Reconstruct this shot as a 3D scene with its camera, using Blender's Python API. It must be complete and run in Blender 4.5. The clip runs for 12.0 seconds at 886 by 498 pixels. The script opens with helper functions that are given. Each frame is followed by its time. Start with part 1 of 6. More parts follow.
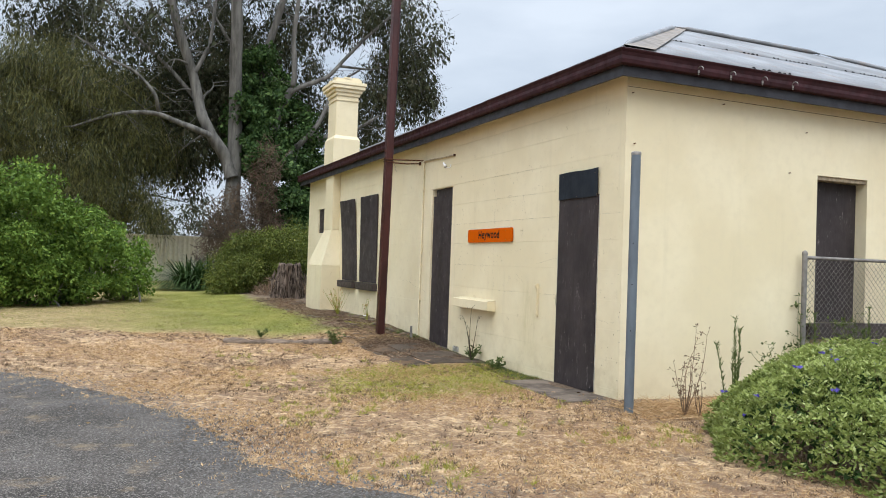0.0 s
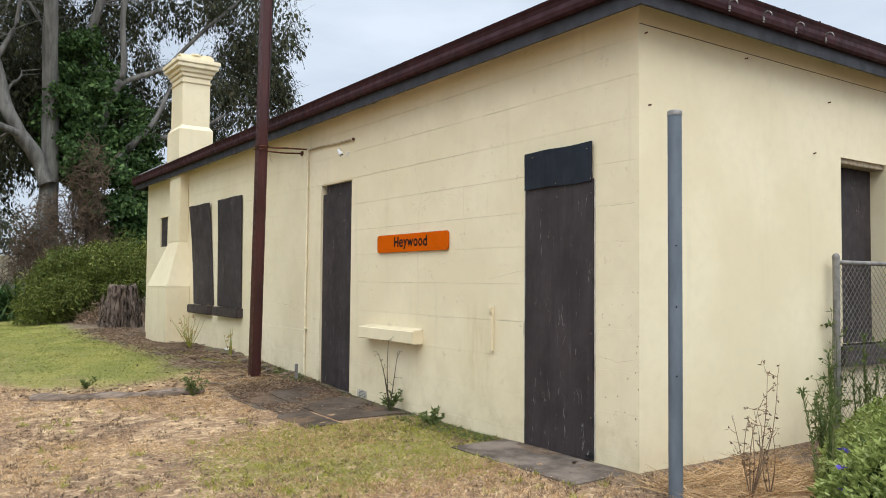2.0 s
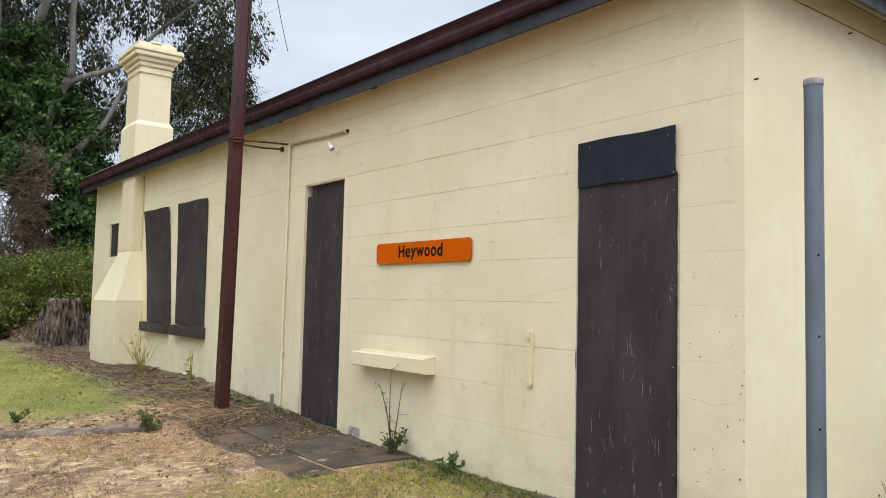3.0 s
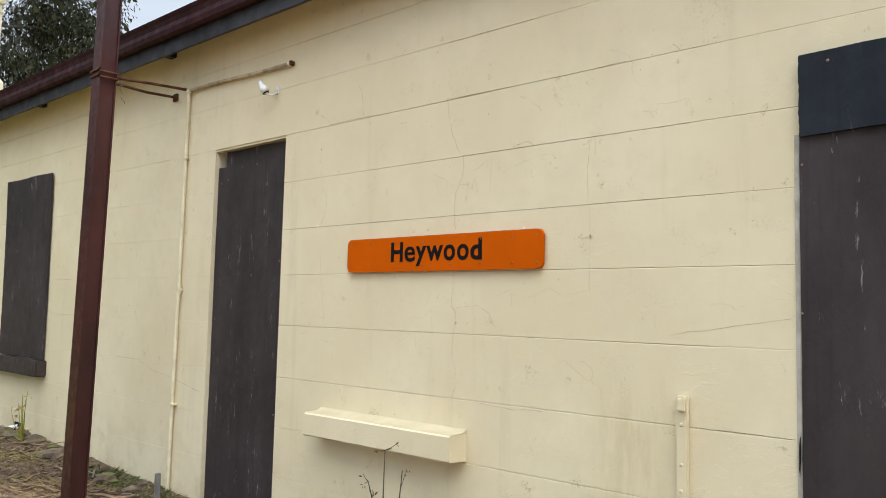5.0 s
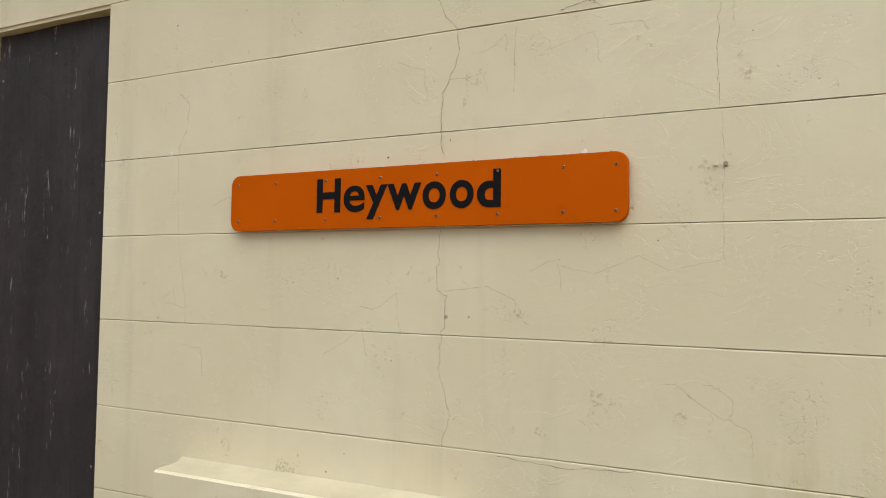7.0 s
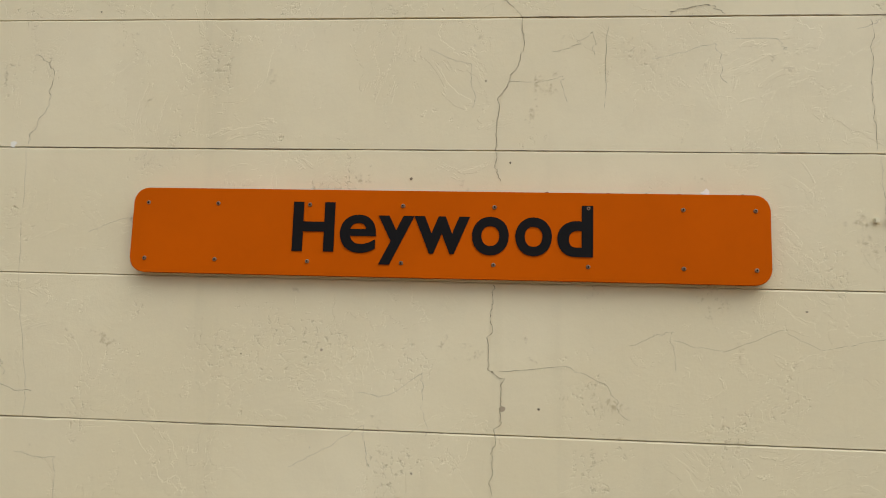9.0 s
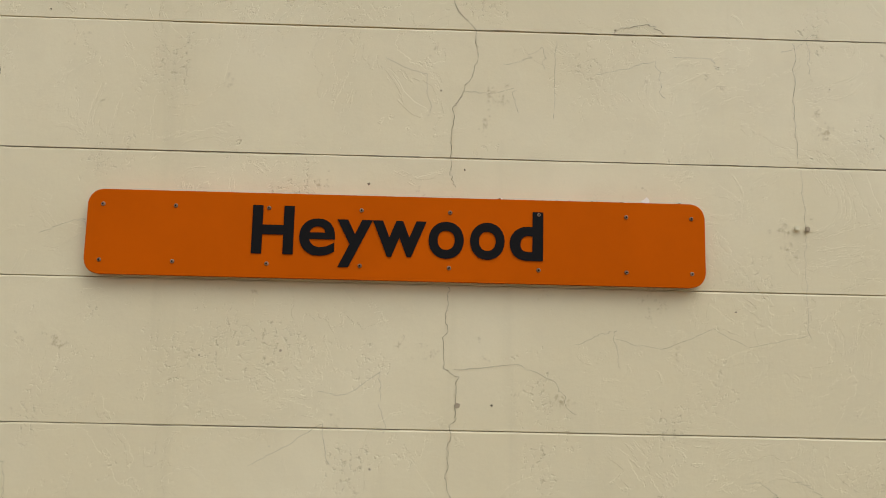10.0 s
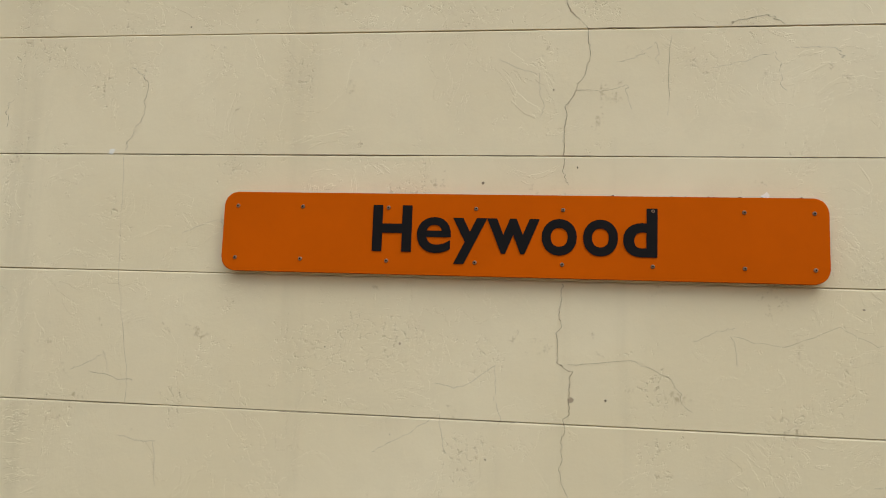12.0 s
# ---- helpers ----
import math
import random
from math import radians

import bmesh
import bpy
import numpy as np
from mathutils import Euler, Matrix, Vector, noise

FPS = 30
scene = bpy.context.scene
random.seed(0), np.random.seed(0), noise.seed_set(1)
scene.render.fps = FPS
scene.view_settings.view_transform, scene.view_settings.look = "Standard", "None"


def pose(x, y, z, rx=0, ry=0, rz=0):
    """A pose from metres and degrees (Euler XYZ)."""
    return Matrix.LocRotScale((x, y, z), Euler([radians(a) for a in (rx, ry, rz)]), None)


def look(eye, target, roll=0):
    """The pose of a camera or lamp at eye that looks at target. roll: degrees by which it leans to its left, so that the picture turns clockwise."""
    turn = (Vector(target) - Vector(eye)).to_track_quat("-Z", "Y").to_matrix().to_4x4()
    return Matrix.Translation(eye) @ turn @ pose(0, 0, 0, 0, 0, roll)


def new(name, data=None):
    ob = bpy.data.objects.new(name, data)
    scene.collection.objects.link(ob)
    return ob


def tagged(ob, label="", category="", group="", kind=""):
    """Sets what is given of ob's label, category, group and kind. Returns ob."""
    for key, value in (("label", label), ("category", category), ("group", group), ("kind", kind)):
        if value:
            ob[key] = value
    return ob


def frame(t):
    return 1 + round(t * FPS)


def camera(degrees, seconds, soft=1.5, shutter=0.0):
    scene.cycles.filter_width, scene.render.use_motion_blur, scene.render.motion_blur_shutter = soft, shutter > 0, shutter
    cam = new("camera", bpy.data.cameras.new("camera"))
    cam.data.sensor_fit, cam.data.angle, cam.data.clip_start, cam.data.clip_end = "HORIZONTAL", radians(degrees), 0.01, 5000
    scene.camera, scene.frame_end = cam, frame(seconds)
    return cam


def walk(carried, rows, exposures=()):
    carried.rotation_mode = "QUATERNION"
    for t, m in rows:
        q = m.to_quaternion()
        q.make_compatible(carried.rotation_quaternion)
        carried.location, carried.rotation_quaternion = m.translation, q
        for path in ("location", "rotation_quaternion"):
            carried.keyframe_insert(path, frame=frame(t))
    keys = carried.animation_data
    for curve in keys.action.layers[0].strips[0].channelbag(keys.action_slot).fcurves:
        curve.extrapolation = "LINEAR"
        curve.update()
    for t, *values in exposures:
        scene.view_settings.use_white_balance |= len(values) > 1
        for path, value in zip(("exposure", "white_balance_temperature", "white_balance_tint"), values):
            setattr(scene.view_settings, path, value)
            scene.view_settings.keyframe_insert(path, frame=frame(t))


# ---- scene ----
cam = camera(58.8, 12.0, soft=0.95)
PATH = [
    (0, (-0.017, 0.034, 1.474), (0.767, 1.873, 1.513), 2.0),
    (0.5, (0.099, 0.754, 1.486), (0.962, 2.558, 1.536), 1.8),
    (1, (0.236, 1.52, 1.486), (1.195, 3.274, 1.547), 1.3),
    (1.5, (0.357, 2.239, 1.482), (1.406, 3.94, 1.553), 0.9),
    (2, (0.516, 2.966, 1.497), (1.647, 4.613, 1.579), 0.5),
    (2.5, (0.715, 3.731, 1.494), (1.897, 5.34, 1.593), 0.9),
    (2.7, (0.75, 4.003, 1.473), (1.952, 5.598, 1.587), 1.1),
    (4.3, (1.494, 6.261, 1.537), (2.857, 7.713, 1.725), 1.4),
    (4.5, (1.611, 6.54, 1.561), (3.014, 7.953, 1.747), 1.5),
    (5, (1.862, 7.19, 1.596), (3.344, 8.524, 1.754), 1.4),
    (5.5, (2.037, 7.735, 1.586), (3.552, 9.034, 1.714), 1.3),
    (6, (2.273, 8.066, 1.645), (3.831, 9.315, 1.765), 1.4),
    (6.5, (2.532, 8.429, 1.667), (4.186, 9.549, 1.777), 0.8),
    (6.7, (2.678, 8.575, 1.629), (4.381, 9.618, 1.727), 0.7),
    (8.3, (3.207, 9.586, 1.649), (5.151, 9.997, 1.876), 2.3),
    (8.5, (3.262, 9.676, 1.648), (5.218, 10.013, 1.9), 2.3),
    (9, (3.255, 9.861, 1.643), (5.229, 10.038, 1.914), 1.8),
    (9.5, (3.18, 9.942, 1.634), (5.159, 9.989, 1.916), 1.5),
    (10, (3.182, 9.952, 1.653), (5.164, 9.912, 1.914), 1.3),
    (10.5, (3.189, 9.951, 1.664), (5.173, 9.89, 1.912), 1.1),
    (11, (3.184, 9.945, 1.669), (5.169, 9.927, 1.91), 1.1),
    (11.5, (3.184, 9.947, 1.66), (5.166, 10.039, 1.909), 1.5),
    (12, (3.134, 9.941, 1.649), (5.103, 10.199, 1.892), 2.1),
]
walk(cam, [(t, look(eye, target, roll)) for t, eye, target, roll in PATH], exposures=[(0, 0.38, 5950, 10), (5.5, 0.36, 5950, 10), (6.5, 0.21, 6020, 10), (8.5, 0.03, 6220, 10), (12, 0.03, 6220, 10)])

# ---- world and light ----
world = bpy.data.worlds.new("world")
scene.world = world
world.use_nodes = True
wn = world.node_tree
wn.nodes.clear()
w_out = wn.nodes.new("ShaderNodeOutputWorld")
w_bg = wn.nodes.new("ShaderNodeBackground")
w_sky = wn.nodes.new("ShaderNodeTexSky")
w_sky.sky_type, w_sky.sun_disc = "NISHITA", False
w_sky.sun_elevation, w_sky.sun_rotation = radians(58), radians(205)
w_sky.dust_density, w_sky.air_density = 3.0, 1.0
w_co = wn.nodes.new("ShaderNodeTexCoord")
w_map = wn.nodes.new("ShaderNodeMapping")
w_map.inputs["Scale"].default_value = (1.0, 1.0, 3.2)
w_noise = wn.nodes.new("ShaderNodeTexNoise")
w_noise.inputs["Scale"].default_value, w_noise.inputs["Detail"].default_value = 2.8, 7.0
w_noise.inputs["Roughness"].default_value = 0.5
w_ramp = wn.nodes.new("ShaderNodeValToRGB")
w_ramp.color_ramp.elements[0].position, w_ramp.color_ramp.elements[0].color = 0.32, (4.7, 5.15, 5.55, 1)
w_ramp.color_ramp.elements[1].position, w_ramp.color_ramp.elements[1].color = 0.68, (6.9, 7.2, 7.4, 1)
w_mix = wn.nodes.new("ShaderNodeMix")
w_mix.data_type = "RGBA"
w_mix.inputs["Factor"].default_value = 0.88
wn.links.new(w_co.outputs["Generated"], w_map.inputs["Vector"])
wn.links.new(w_map.outputs["Vector"], w_noise.inputs["Vector"])
wn.links.new(w_noise.outputs["Fac"], w_ramp.inputs["Fac"])
wn.links.new(w_sky.outputs["Color"], w_mix.inputs["A"])
wn.links.new(w_ramp.outputs["Color"], w_mix.inputs["B"])
w_sep = wn.nodes.new("ShaderNodeSeparateXYZ")
w_high = wn.nodes.new("ShaderNodeMapRange")  # an overcast sky is brighter overhead than at the horizon
w_high.inputs["From Min"].default_value, w_high.inputs["From Max"].default_value = 0.36, 1.0
w_high.inputs["To Min"].default_value, w_high.inputs["To Max"].default_value = 1.0, 4.2
w_mul = wn.nodes.new("ShaderNodeVectorMath")
w_mul.operation = "SCALE"
wn.links.new(w_co.outputs["Generated"], w_sep.inputs[0])
wn.links.new(w_sep.outputs["Z"], w_high.inputs["Value"])
wn.links.new(w_mix.outputs["Result"], w_mul.inputs[0])
wn.links.new(w_high.outputs["Result"], w_mul.inputs["Scale"])
wn.links.new(w_mul.outputs["Vector"], w_bg.inputs["Color"])
w_bg.inputs["Strength"].default_value = 0.1
wn.links.new(w_bg.outputs["Background"], w_out.inputs["Surface"])

sun = new("sun", bpy.data.lights.new("sun", "SUN"))
sun.data.energy, sun.data.angle, sun.data.color = 1.7, radians(55), (1.0, 0.96, 0.9)
sun.matrix_world = look((-3.4, -7.4, 13), (0, 0, 0))


# ---- materials ----
class Mat:
    """A node material with short helpers."""

    def __init__(self, name, rough=0.8, metal=0.0, coat=0.0):
        self.m = bpy.data.materials.new(name)
        self.m.use_nodes = True
        self.t = self.m.node_tree
        self.b = self.t.nodes["Principled BSDF"]
        self.b.inputs["Roughness"].default_value = rough
        self.b.inputs["Metallic"].default_value = metal
        self.co = self.t.nodes.new("ShaderNodeTexCoord").outputs["Object"]

    def put(self, value, socket):
        if hasattr(value, "links"):
            self.t.links.new(value, socket)
        else:
            socket.default_value = (*value, 1) if isinstance(value, tuple) and len(value) == 3 and socket.type == "RGBA" else value

    def noise(self, scale, detail=4, rough=0.55, stretch=(1, 1, 1), dist=0.0):
        mp = self.t.nodes.new("ShaderNodeMapping")
        mp.inputs["Scale"].default_value = stretch
        self.t.links.new(self.co, mp.inputs["Vector"])
        n = self.t.nodes.new("ShaderNodeTexNoise")
        n.inputs["Scale"].default_value, n.inputs["Detail"].default_value = scale, detail
        n.inputs["Roughness"].default_value, n.inputs["Distortion"].default_value = rough, dist
        self.t.links.new(mp.outputs["Vector"], n.inputs["Vector"])
        return n.outputs["Fac"]

    def cells(self, scale, feature="F1", out="Distance"):
        n = self.t.nodes.new("ShaderNodeTexVoronoi")
        n.feature = feature
        n.inputs["Scale"].default_value = scale
        self.t.links.new(self.co, n.inputs["Vector"])
        return n.outputs[out]

    def step(self, value, a, b, lo=0.0, hi=1.0):
        n = self.t.nodes.new("ShaderNodeMapRange")
        n.interpolation_type = "SMOOTHSTEP"
        for key, v in (("Value", value), ("From Min", a), ("From Max", b), ("To Min", lo), ("To Max", hi)):
            self.put(v, n.inputs[key])
        return n.outputs["Result"]

    def math(self, op, a, b=0.0):
        n = self.t.nodes.new("ShaderNodeMath")
        n.operation = op
        self.put(a, n.inputs[0])
        self.put(b, n.inputs[1])
        return n.outputs[0]

    def mix(self, f, a, b, mode="MIX"):
        n = self.t.nodes.new("ShaderNodeMix")
        n.data_type, n.blend_type = "RGBA", mode
        self.put(f, n.inputs["Factor"])
        self.put(a, n.inputs["A"])
        self.put(b, n.inputs["B"])
        return n.outputs["Result"]

    def axis(self):
        n = self.t.nodes.new("ShaderNodeSeparateXYZ")
        self.t.links.new(self.co, n.inputs[0])
        return n.outputs

    def island(self):
        return self.t.nodes.new("ShaderNodeNewGeometry").outputs["Random Per Island"]

    def each(self):
        return self.t.nodes.new("ShaderNodeObjectInfo").outputs["Random"]

    def world_space(self):
        self.co = self.t.nodes.new("ShaderNodeNewGeometry").outputs["Position"]
        return self

    def finish(self, color, bump=None, strength=0.3, dist=0.01, rough=None):
        self.put(color, self.b.inputs["Base Color"])
        if rough is not None:
            self.put(rough, self.b.inputs["Roughness"])
        if bump is not None:
            n = self.t.nodes.new("ShaderNodeBump")
            n.inputs["Strength"].default_value, n.inputs["Distance"].default_value = strength, dist
            self.t.links.new(bump, n.inputs["Height"])
            self.t.links.new(n.outputs["Normal"], self.b.inputs["Normal"])
        return self.m


def paint_cream(name, relief, dirt=1.0):
    k = Mat(name, 0.62).world_space()
    col = k.mix(k.step(k.noise(1.1, 5), 0.35, 0.7), (0.69, 0.59, 0.375), (0.75, 0.655, 0.44))
    col = k.mix(k.step(k.noise(9, 4), 0.4, 0.75, 0, 0.35), col, (0.65, 0.56, 0.37))
    # damp and dirt
    z = k.axis()[2]
    low = k.math("MULTIPLY", k.step(z, 0.95, 0.15), k.step(k.noise(3.2, 6, 0.65), 0.42, 0.68))
    col = k.mix(k.math("MULTIPLY", low, 0.15 + 0.40 * dirt), col, (0.50, 0.40, 0.22))
    spots = k.math("MULTIPLY", k.step(k.noise(7.5, 6, 0.7), 0.61, 0.70), k.step(k.noise(95, 4, 0.65), 0.44, 0.60))
    col = k.mix(k.math("MULTIPLY", spots, 0.62 * dirt), col, (0.34, 0.25, 0.12))
    runs = k.step(k.noise(2.2, 5, 0.6, (3.0, 3.0, 0.22)), 0.56, 0.78, 0, 0.12 + 0.16 * dirt)
    col = k.mix(runs, col, (0.50, 0.43, 0.27))
    # damp stain under the iron bracket
    _, yy, zz = k.axis()
    stain = k.math("MULTIPLY", k.step(k.math("ABSOLUTE", k.math("SUBTRACT", yy, 8.86)), 0.24, 0.04), k.math("MULTIPLY", k.step(zz, 1.50, 1.15), k.step(zz, 0.15, 0.75)))
    stain = k.math("MULTIPLY", stain, k.step(k.noise(5.0, 6, 0.65, (1, 2.2, 0.5)), 0.40, 0.66))
    col = k.mix(k.math("MULTIPLY", stain, 0.38 * dirt), col, (0.46, 0.39, 0.17))
    # peeled layers of old paint under the new coat
    peel = k.step(k.noise(4.3, 8, 0.66, (1, 1, 1), 0.8), 0.52, 0.53)
    peel2 = k.step(k.noise(8.7, 7, 0.66, (1, 1, 1.3), 1.1), 0.565, 0.575)
    area = k.step(k.noise(1.6, 3), 0.42, 0.55)
    fine = k.noise(170, 6, 0.65)
    mid = k.noise(30, 5, 0.62)
    pits = k.math("MULTIPLY", k.step(k.noise(75, 4, 0.7), 0.52, 0.68), k.step(k.noise(5.0, 5, 0.65), 0.57, 0.66))
    h = k.math("ADD", k.math("MULTIPLY", k.math("MULTIPLY", peel, area), 0.30), k.math("MULTIPLY", k.math("MULTIPLY", peel2, k.step(k.noise(2.3, 3), 0.47, 0.6)), 0.14))
    h = k.math("ADD", h, k.math("MULTIPLY", fine, 0.10))
    h = k.math("ADD", h, k.math("MULTIPLY", mid, 0.30))
    h = k.math("ADD", h, k.math("MULTIPLY", pits, -1.5))
    h = k.math("ADD", h, k.math("MULTIPLY", k.noise(2.0, 3), 1.2))
    col = k.mix(k.math("MULTIPLY", pits, 0.34 * dirt), col, (0.42, 0.34, 0.19))
    return k.finish(col, h, relief, 0.004)


CREAM = paint_cream("cream_paint", 0.46)
CREAM_END = paint_cream("cream_paint_render", 0.22, 0.15)


def board_paint(name, base, light):
    k = Mat(name, 0.55).world_space()
    k.b.inputs["Specular IOR Level"].default_value = 0.26
    col = k.mix(k.step(k.noise(4, 5, 0.6, (1, 1, 0.35)), 0.35, 0.7), base, tuple(c * 1.5 for c in base))
    col = k.mix(k.step(k.noise(30, 4, 0.6, (1, 1, 0.05)), 0.5, 0.75, 0, 0.5), col, tuple(c * 0.6 for c in base))
    wear = k.math("MULTIPLY", k.step(k.noise(9, 6, 0.7, (1.6, 1.6, 0.3)), 0.56, 0.67), k.step(k.noise(70, 4, 0.65, (1, 1, 0.22)), 0.54, 0.63))
    col = k.mix(k.math("MULTIPLY", wear, 0.9), col, light)
    relief = k.math("ADD", k.noise(60, 5, 0.6, (1, 1, 0.06)), k.math("MULTIPLY", k.noise(7, 4, 0.6, (1, 1, 0.5), 0.8), 3.6))
    return k.finish(col, relief, 0.45, 0.004, k.step(k.noise(6, 4), 0.3, 0.7, 0.52, 0.76))


BOARD = board_paint("brown_board_paint", (0.031, 0.024, 0.023), (0.30, 0.27, 0.25))
NAVY = board_paint("navy_panel_paint", (0.008, 0.011, 0.016), (0.06, 0.06, 0.065))


def plain(name, color, rough=0.6, metal=0.0, var=0.25, scale=8, bump=0.15, bscale=60, stretch=(1, 1, 1), spec=0.4):
    k = Mat(name, rough, metal)
    k.b.inputs["Specular IOR Level"].default_value = spec
    dark = tuple(c * (1 - var) for c in color)
    lite = tuple(min(1, c * (1 + var)) for c in color)
    col = k.mix(k.step(k.noise(scale, 5, 0.6, stretch), 0.3, 0.7), dark, lite)
    return k.finish(col, k.noise(bscale, 4, 0.6, stretch), bump, 0.003, k.step(k.noise(scale * 2.3, 3), 0.3, 0.7, max(0.05, rough - 0.1), min(1, rough + 0.12)))


ORANGE = plain("orange_sign_enamel", (0.52, 0.090, 0.0), 0.5, 0, 0.05, 3, 0.03, 90, (1, 1, 1), 0.02)
BLACK = plain("black_lettering", (0.006, 0.005, 0.005), 0.6, 0, 0.1, 8, 0.05, 60, (1, 1, 1), 0.12)
STEEL = plain("dull_screw_steel", (0.24, 0.15, 0.09), 0.55, 0.2)
MAROON = plain("maroon_paint", (0.032, 0.010, 0.011), 0.6, 0, 0.35, 5, 0.15, 40, (1, 1, 1), 0.15)
MAROON_POST = plain("red_brown_post_paint", (0.050, 0.014, 0.011), 0.42, 0, 0.35, 6, 0.2, 40, (1, 1, 0.2))
DARKTRIM = plain("dark_grey_trim_paint", (0.027, 0.026, 0.031), 0.55, 0, 0.35, 4)
GREYPOST = plain("grey_post_paint", (0.115, 0.135, 0.155), 0.5, 0.1, 0.18, 7, 0.12, 50, (1, 1, 0.25))
GALV = plain("galvanised_pipe", (0.20, 0.185, 0.165), 0.6, 0.2, 0.3, 10)
RUST = plain("rusty_iron", (0.10, 0.035, 0.016), 0.8, 0.2, 0.5, 14)
CONDUIT = plain("cream_conduit_paint", (0.70, 0.62, 0.42), 0.5, 0, 0.1, 12)
GRIMYPIPE = plain("grimy_conduit_paint", (0.40, 0.32, 0.20), 0.6, 0, 0.3, 14)
WHITE = plain("white_porcelain", (0.75, 0.74, 0.70), 0.3, 0, 0.08)
GREYCAST = plain("pale_cast_grille", (0.42, 0.39, 0.32), 0.8, 0, 0.2, 12)
SCUFF = plain("scraped_board", (0.15, 0.132, 0.122), 0.85, 0, 0.4, 30)
SILL = plain("dark_sill_paint", (0.040, 0.028, 0.026), 0.55, 0, 0.35, 7, 0.3, 30)
CONCRETE = plain("weathered_concrete", (0.128, 0.102, 0.080), 0.9, 0, 0.5, 3.5, 0.5, 45, (1, 1, 1), 0.1)


def soiled_concrete():
    k = Mat("soiled_concrete", 0.92).world_space()
    k.b.inputs["Specular IOR Level"].default_value = 0.08
    col = k.mix(k.step(k.noise(3.0, 6, 0.65), 0.35, 0.68), (0.056, 0.043, 0.032), (0.108, 0.084, 0.063))
    col = k.mix(k.step(k.noise(2.1, 7, 0.7), 0.50, 0.62), col, (0.13, 0.085, 0.052))
    col = k.mix(k.step(k.noise(24, 5, 0.7), 0.55, 0.7, 0, 0.7), col, (0.07, 0.045, 0.028))
    col = k.mix(k.step(k.noise(17, 5, 0.7), 0.62, 0.72, 0, 0.6), col, (0.33, 0.25, 0.16))
    return k.finish(col, k.noise(40, 6, 0.75), 0.8, 0.012)


def mossy_earth():
    k = Mat("mossy_earth", 0.95).world_space()
    col = k.mix(k.step(k.noise(9, 5, 0.7), 0.4, 0.65), (0.075, 0.05, 0.032), (0.17, 0.125, 0.08))
    col = k.mix(k.step(k.noise(6, 5, 0.65), 0.50, 0.60, 0, 0.85), col, (0.12, 0.135, 0.025))
    return k.finish(col, k.noise(60, 6, 0.75), 0.9, 0.01)


SOILED = soiled_concrete()
MOSSY = mossy_earth()
CRACK = plain("open_crack", (0.155, 0.12, 0.074), 0.9, 0, 0.4, 30)
FLAKE = plain("curled_paint_flake", (0.80, 0.76, 0.66), 0.7, 0, 0.1)
BARE = plain("bare_render", (0.34, 0.27, 0.18), 0.9, 0, 0.3, 20, 0.5, 60)
# Near-black standing in for missing light in gaps, hollows and the closed interior.
DARK = plain("unlit_hollow_black", (0.01, 0.01, 0.01), 0.9)
WIRE = plain("black_cable", (0.02, 0.02, 0.022), 0.6)


def roof_metal():
    k = Mat("galvanised_roof", 0.6, 0.1).world_space()
    col = k.mix(k.step(k.noise(1.5, 5), 0.35, 0.7), (0.145, 0.147, 0.15), (0.23, 0.232, 0.235))
    col = k.mix(k.step(k.noise(2.6, 6, 0.7), 0.52, 0.70, 0, 0.6), col, (0.20, 0.14, 0.105))
    return k.finish(col, k.noise(30, 4), 0.1, 0.003)


ROOF = roof_metal()


def leaf_mat(name, a, b, c, trans=0.25, rough=0.55):
    k = Mat(name, rough)
    r = k.island()
    col = k.mix(k.step(r, 0.0, 0.6), a, b)
    col = k.mix(k.step(r, 0.75, 1.0), col, c)
    col = k.mix(k.step(k.noise(0.8, 3), 0.35, 0.7, 0, 0.45), col, a)
    k.b.inputs["Specular IOR Level"].default_value = 0.12
    k.put(col, k.b.inputs["Base Color"])
    tr = k.t.nodes.new("ShaderNodeBsdfTranslucent")
    k.put(col, tr.inputs["Color"])
    mx = k.t.nodes.new("ShaderNodeMixShader")
    mx.inputs[0].default_value = trans
    k.t.links.new(k.b.outputs[0], mx.inputs[1])
    k.t.links.new(tr.outputs[0], mx.inputs[2])
    k.t.links.new(mx.outputs[0], k.t.nodes["Material Output"].inputs["Surface"])
    return k.m


GUMLEAF = leaf_mat("gum_leaves", (0.031, 0.036, 0.019), (0.064, 0.069, 0.038), (0.10, 0.078, 0.047))
# Crown shade put into the colour: about half as light as NEEDLE.
SHADED_INNERLEAF = leaf_mat("shaded_inner_leaves", (0.037, 0.043, 0.020), (0.066, 0.072, 0.035), (0.095, 0.085, 0.047))
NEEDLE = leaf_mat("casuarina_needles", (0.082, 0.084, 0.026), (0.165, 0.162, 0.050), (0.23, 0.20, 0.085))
IVYLEAF = leaf_mat("ivy_and_shaded_bush_leaves", (0.022, 0.044, 0.013), (0.058, 0.105, 0.029), (0.14, 0.21, 0.065))
BUSHLEAF = leaf_mat("bright_bush_leaves", (0.055, 0.098, 0.016), (0.135, 0.215, 0.034), (0.26, 0.35, 0.065))
HEDGELEAF = leaf_mat("hedge_leaves", (0.040, 0.054, 0.010), (0.115, 0.140, 0.026), (0.23, 0.23, 0.06))
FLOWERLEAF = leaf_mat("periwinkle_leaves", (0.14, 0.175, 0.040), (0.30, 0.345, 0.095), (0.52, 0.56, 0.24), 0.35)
STRAPLEAF = leaf_mat("strap_leaves", (0.020, 0.045, 0.014), (0.050, 0.085, 0.026), (0.10, 0.15, 0.05))
DRYGRASS = leaf_mat("dry_grass", (0.33, 0.20, 0.092), (0.57, 0.39, 0.20), (0.76, 0.57, 0.34), 0.2, 0.8)
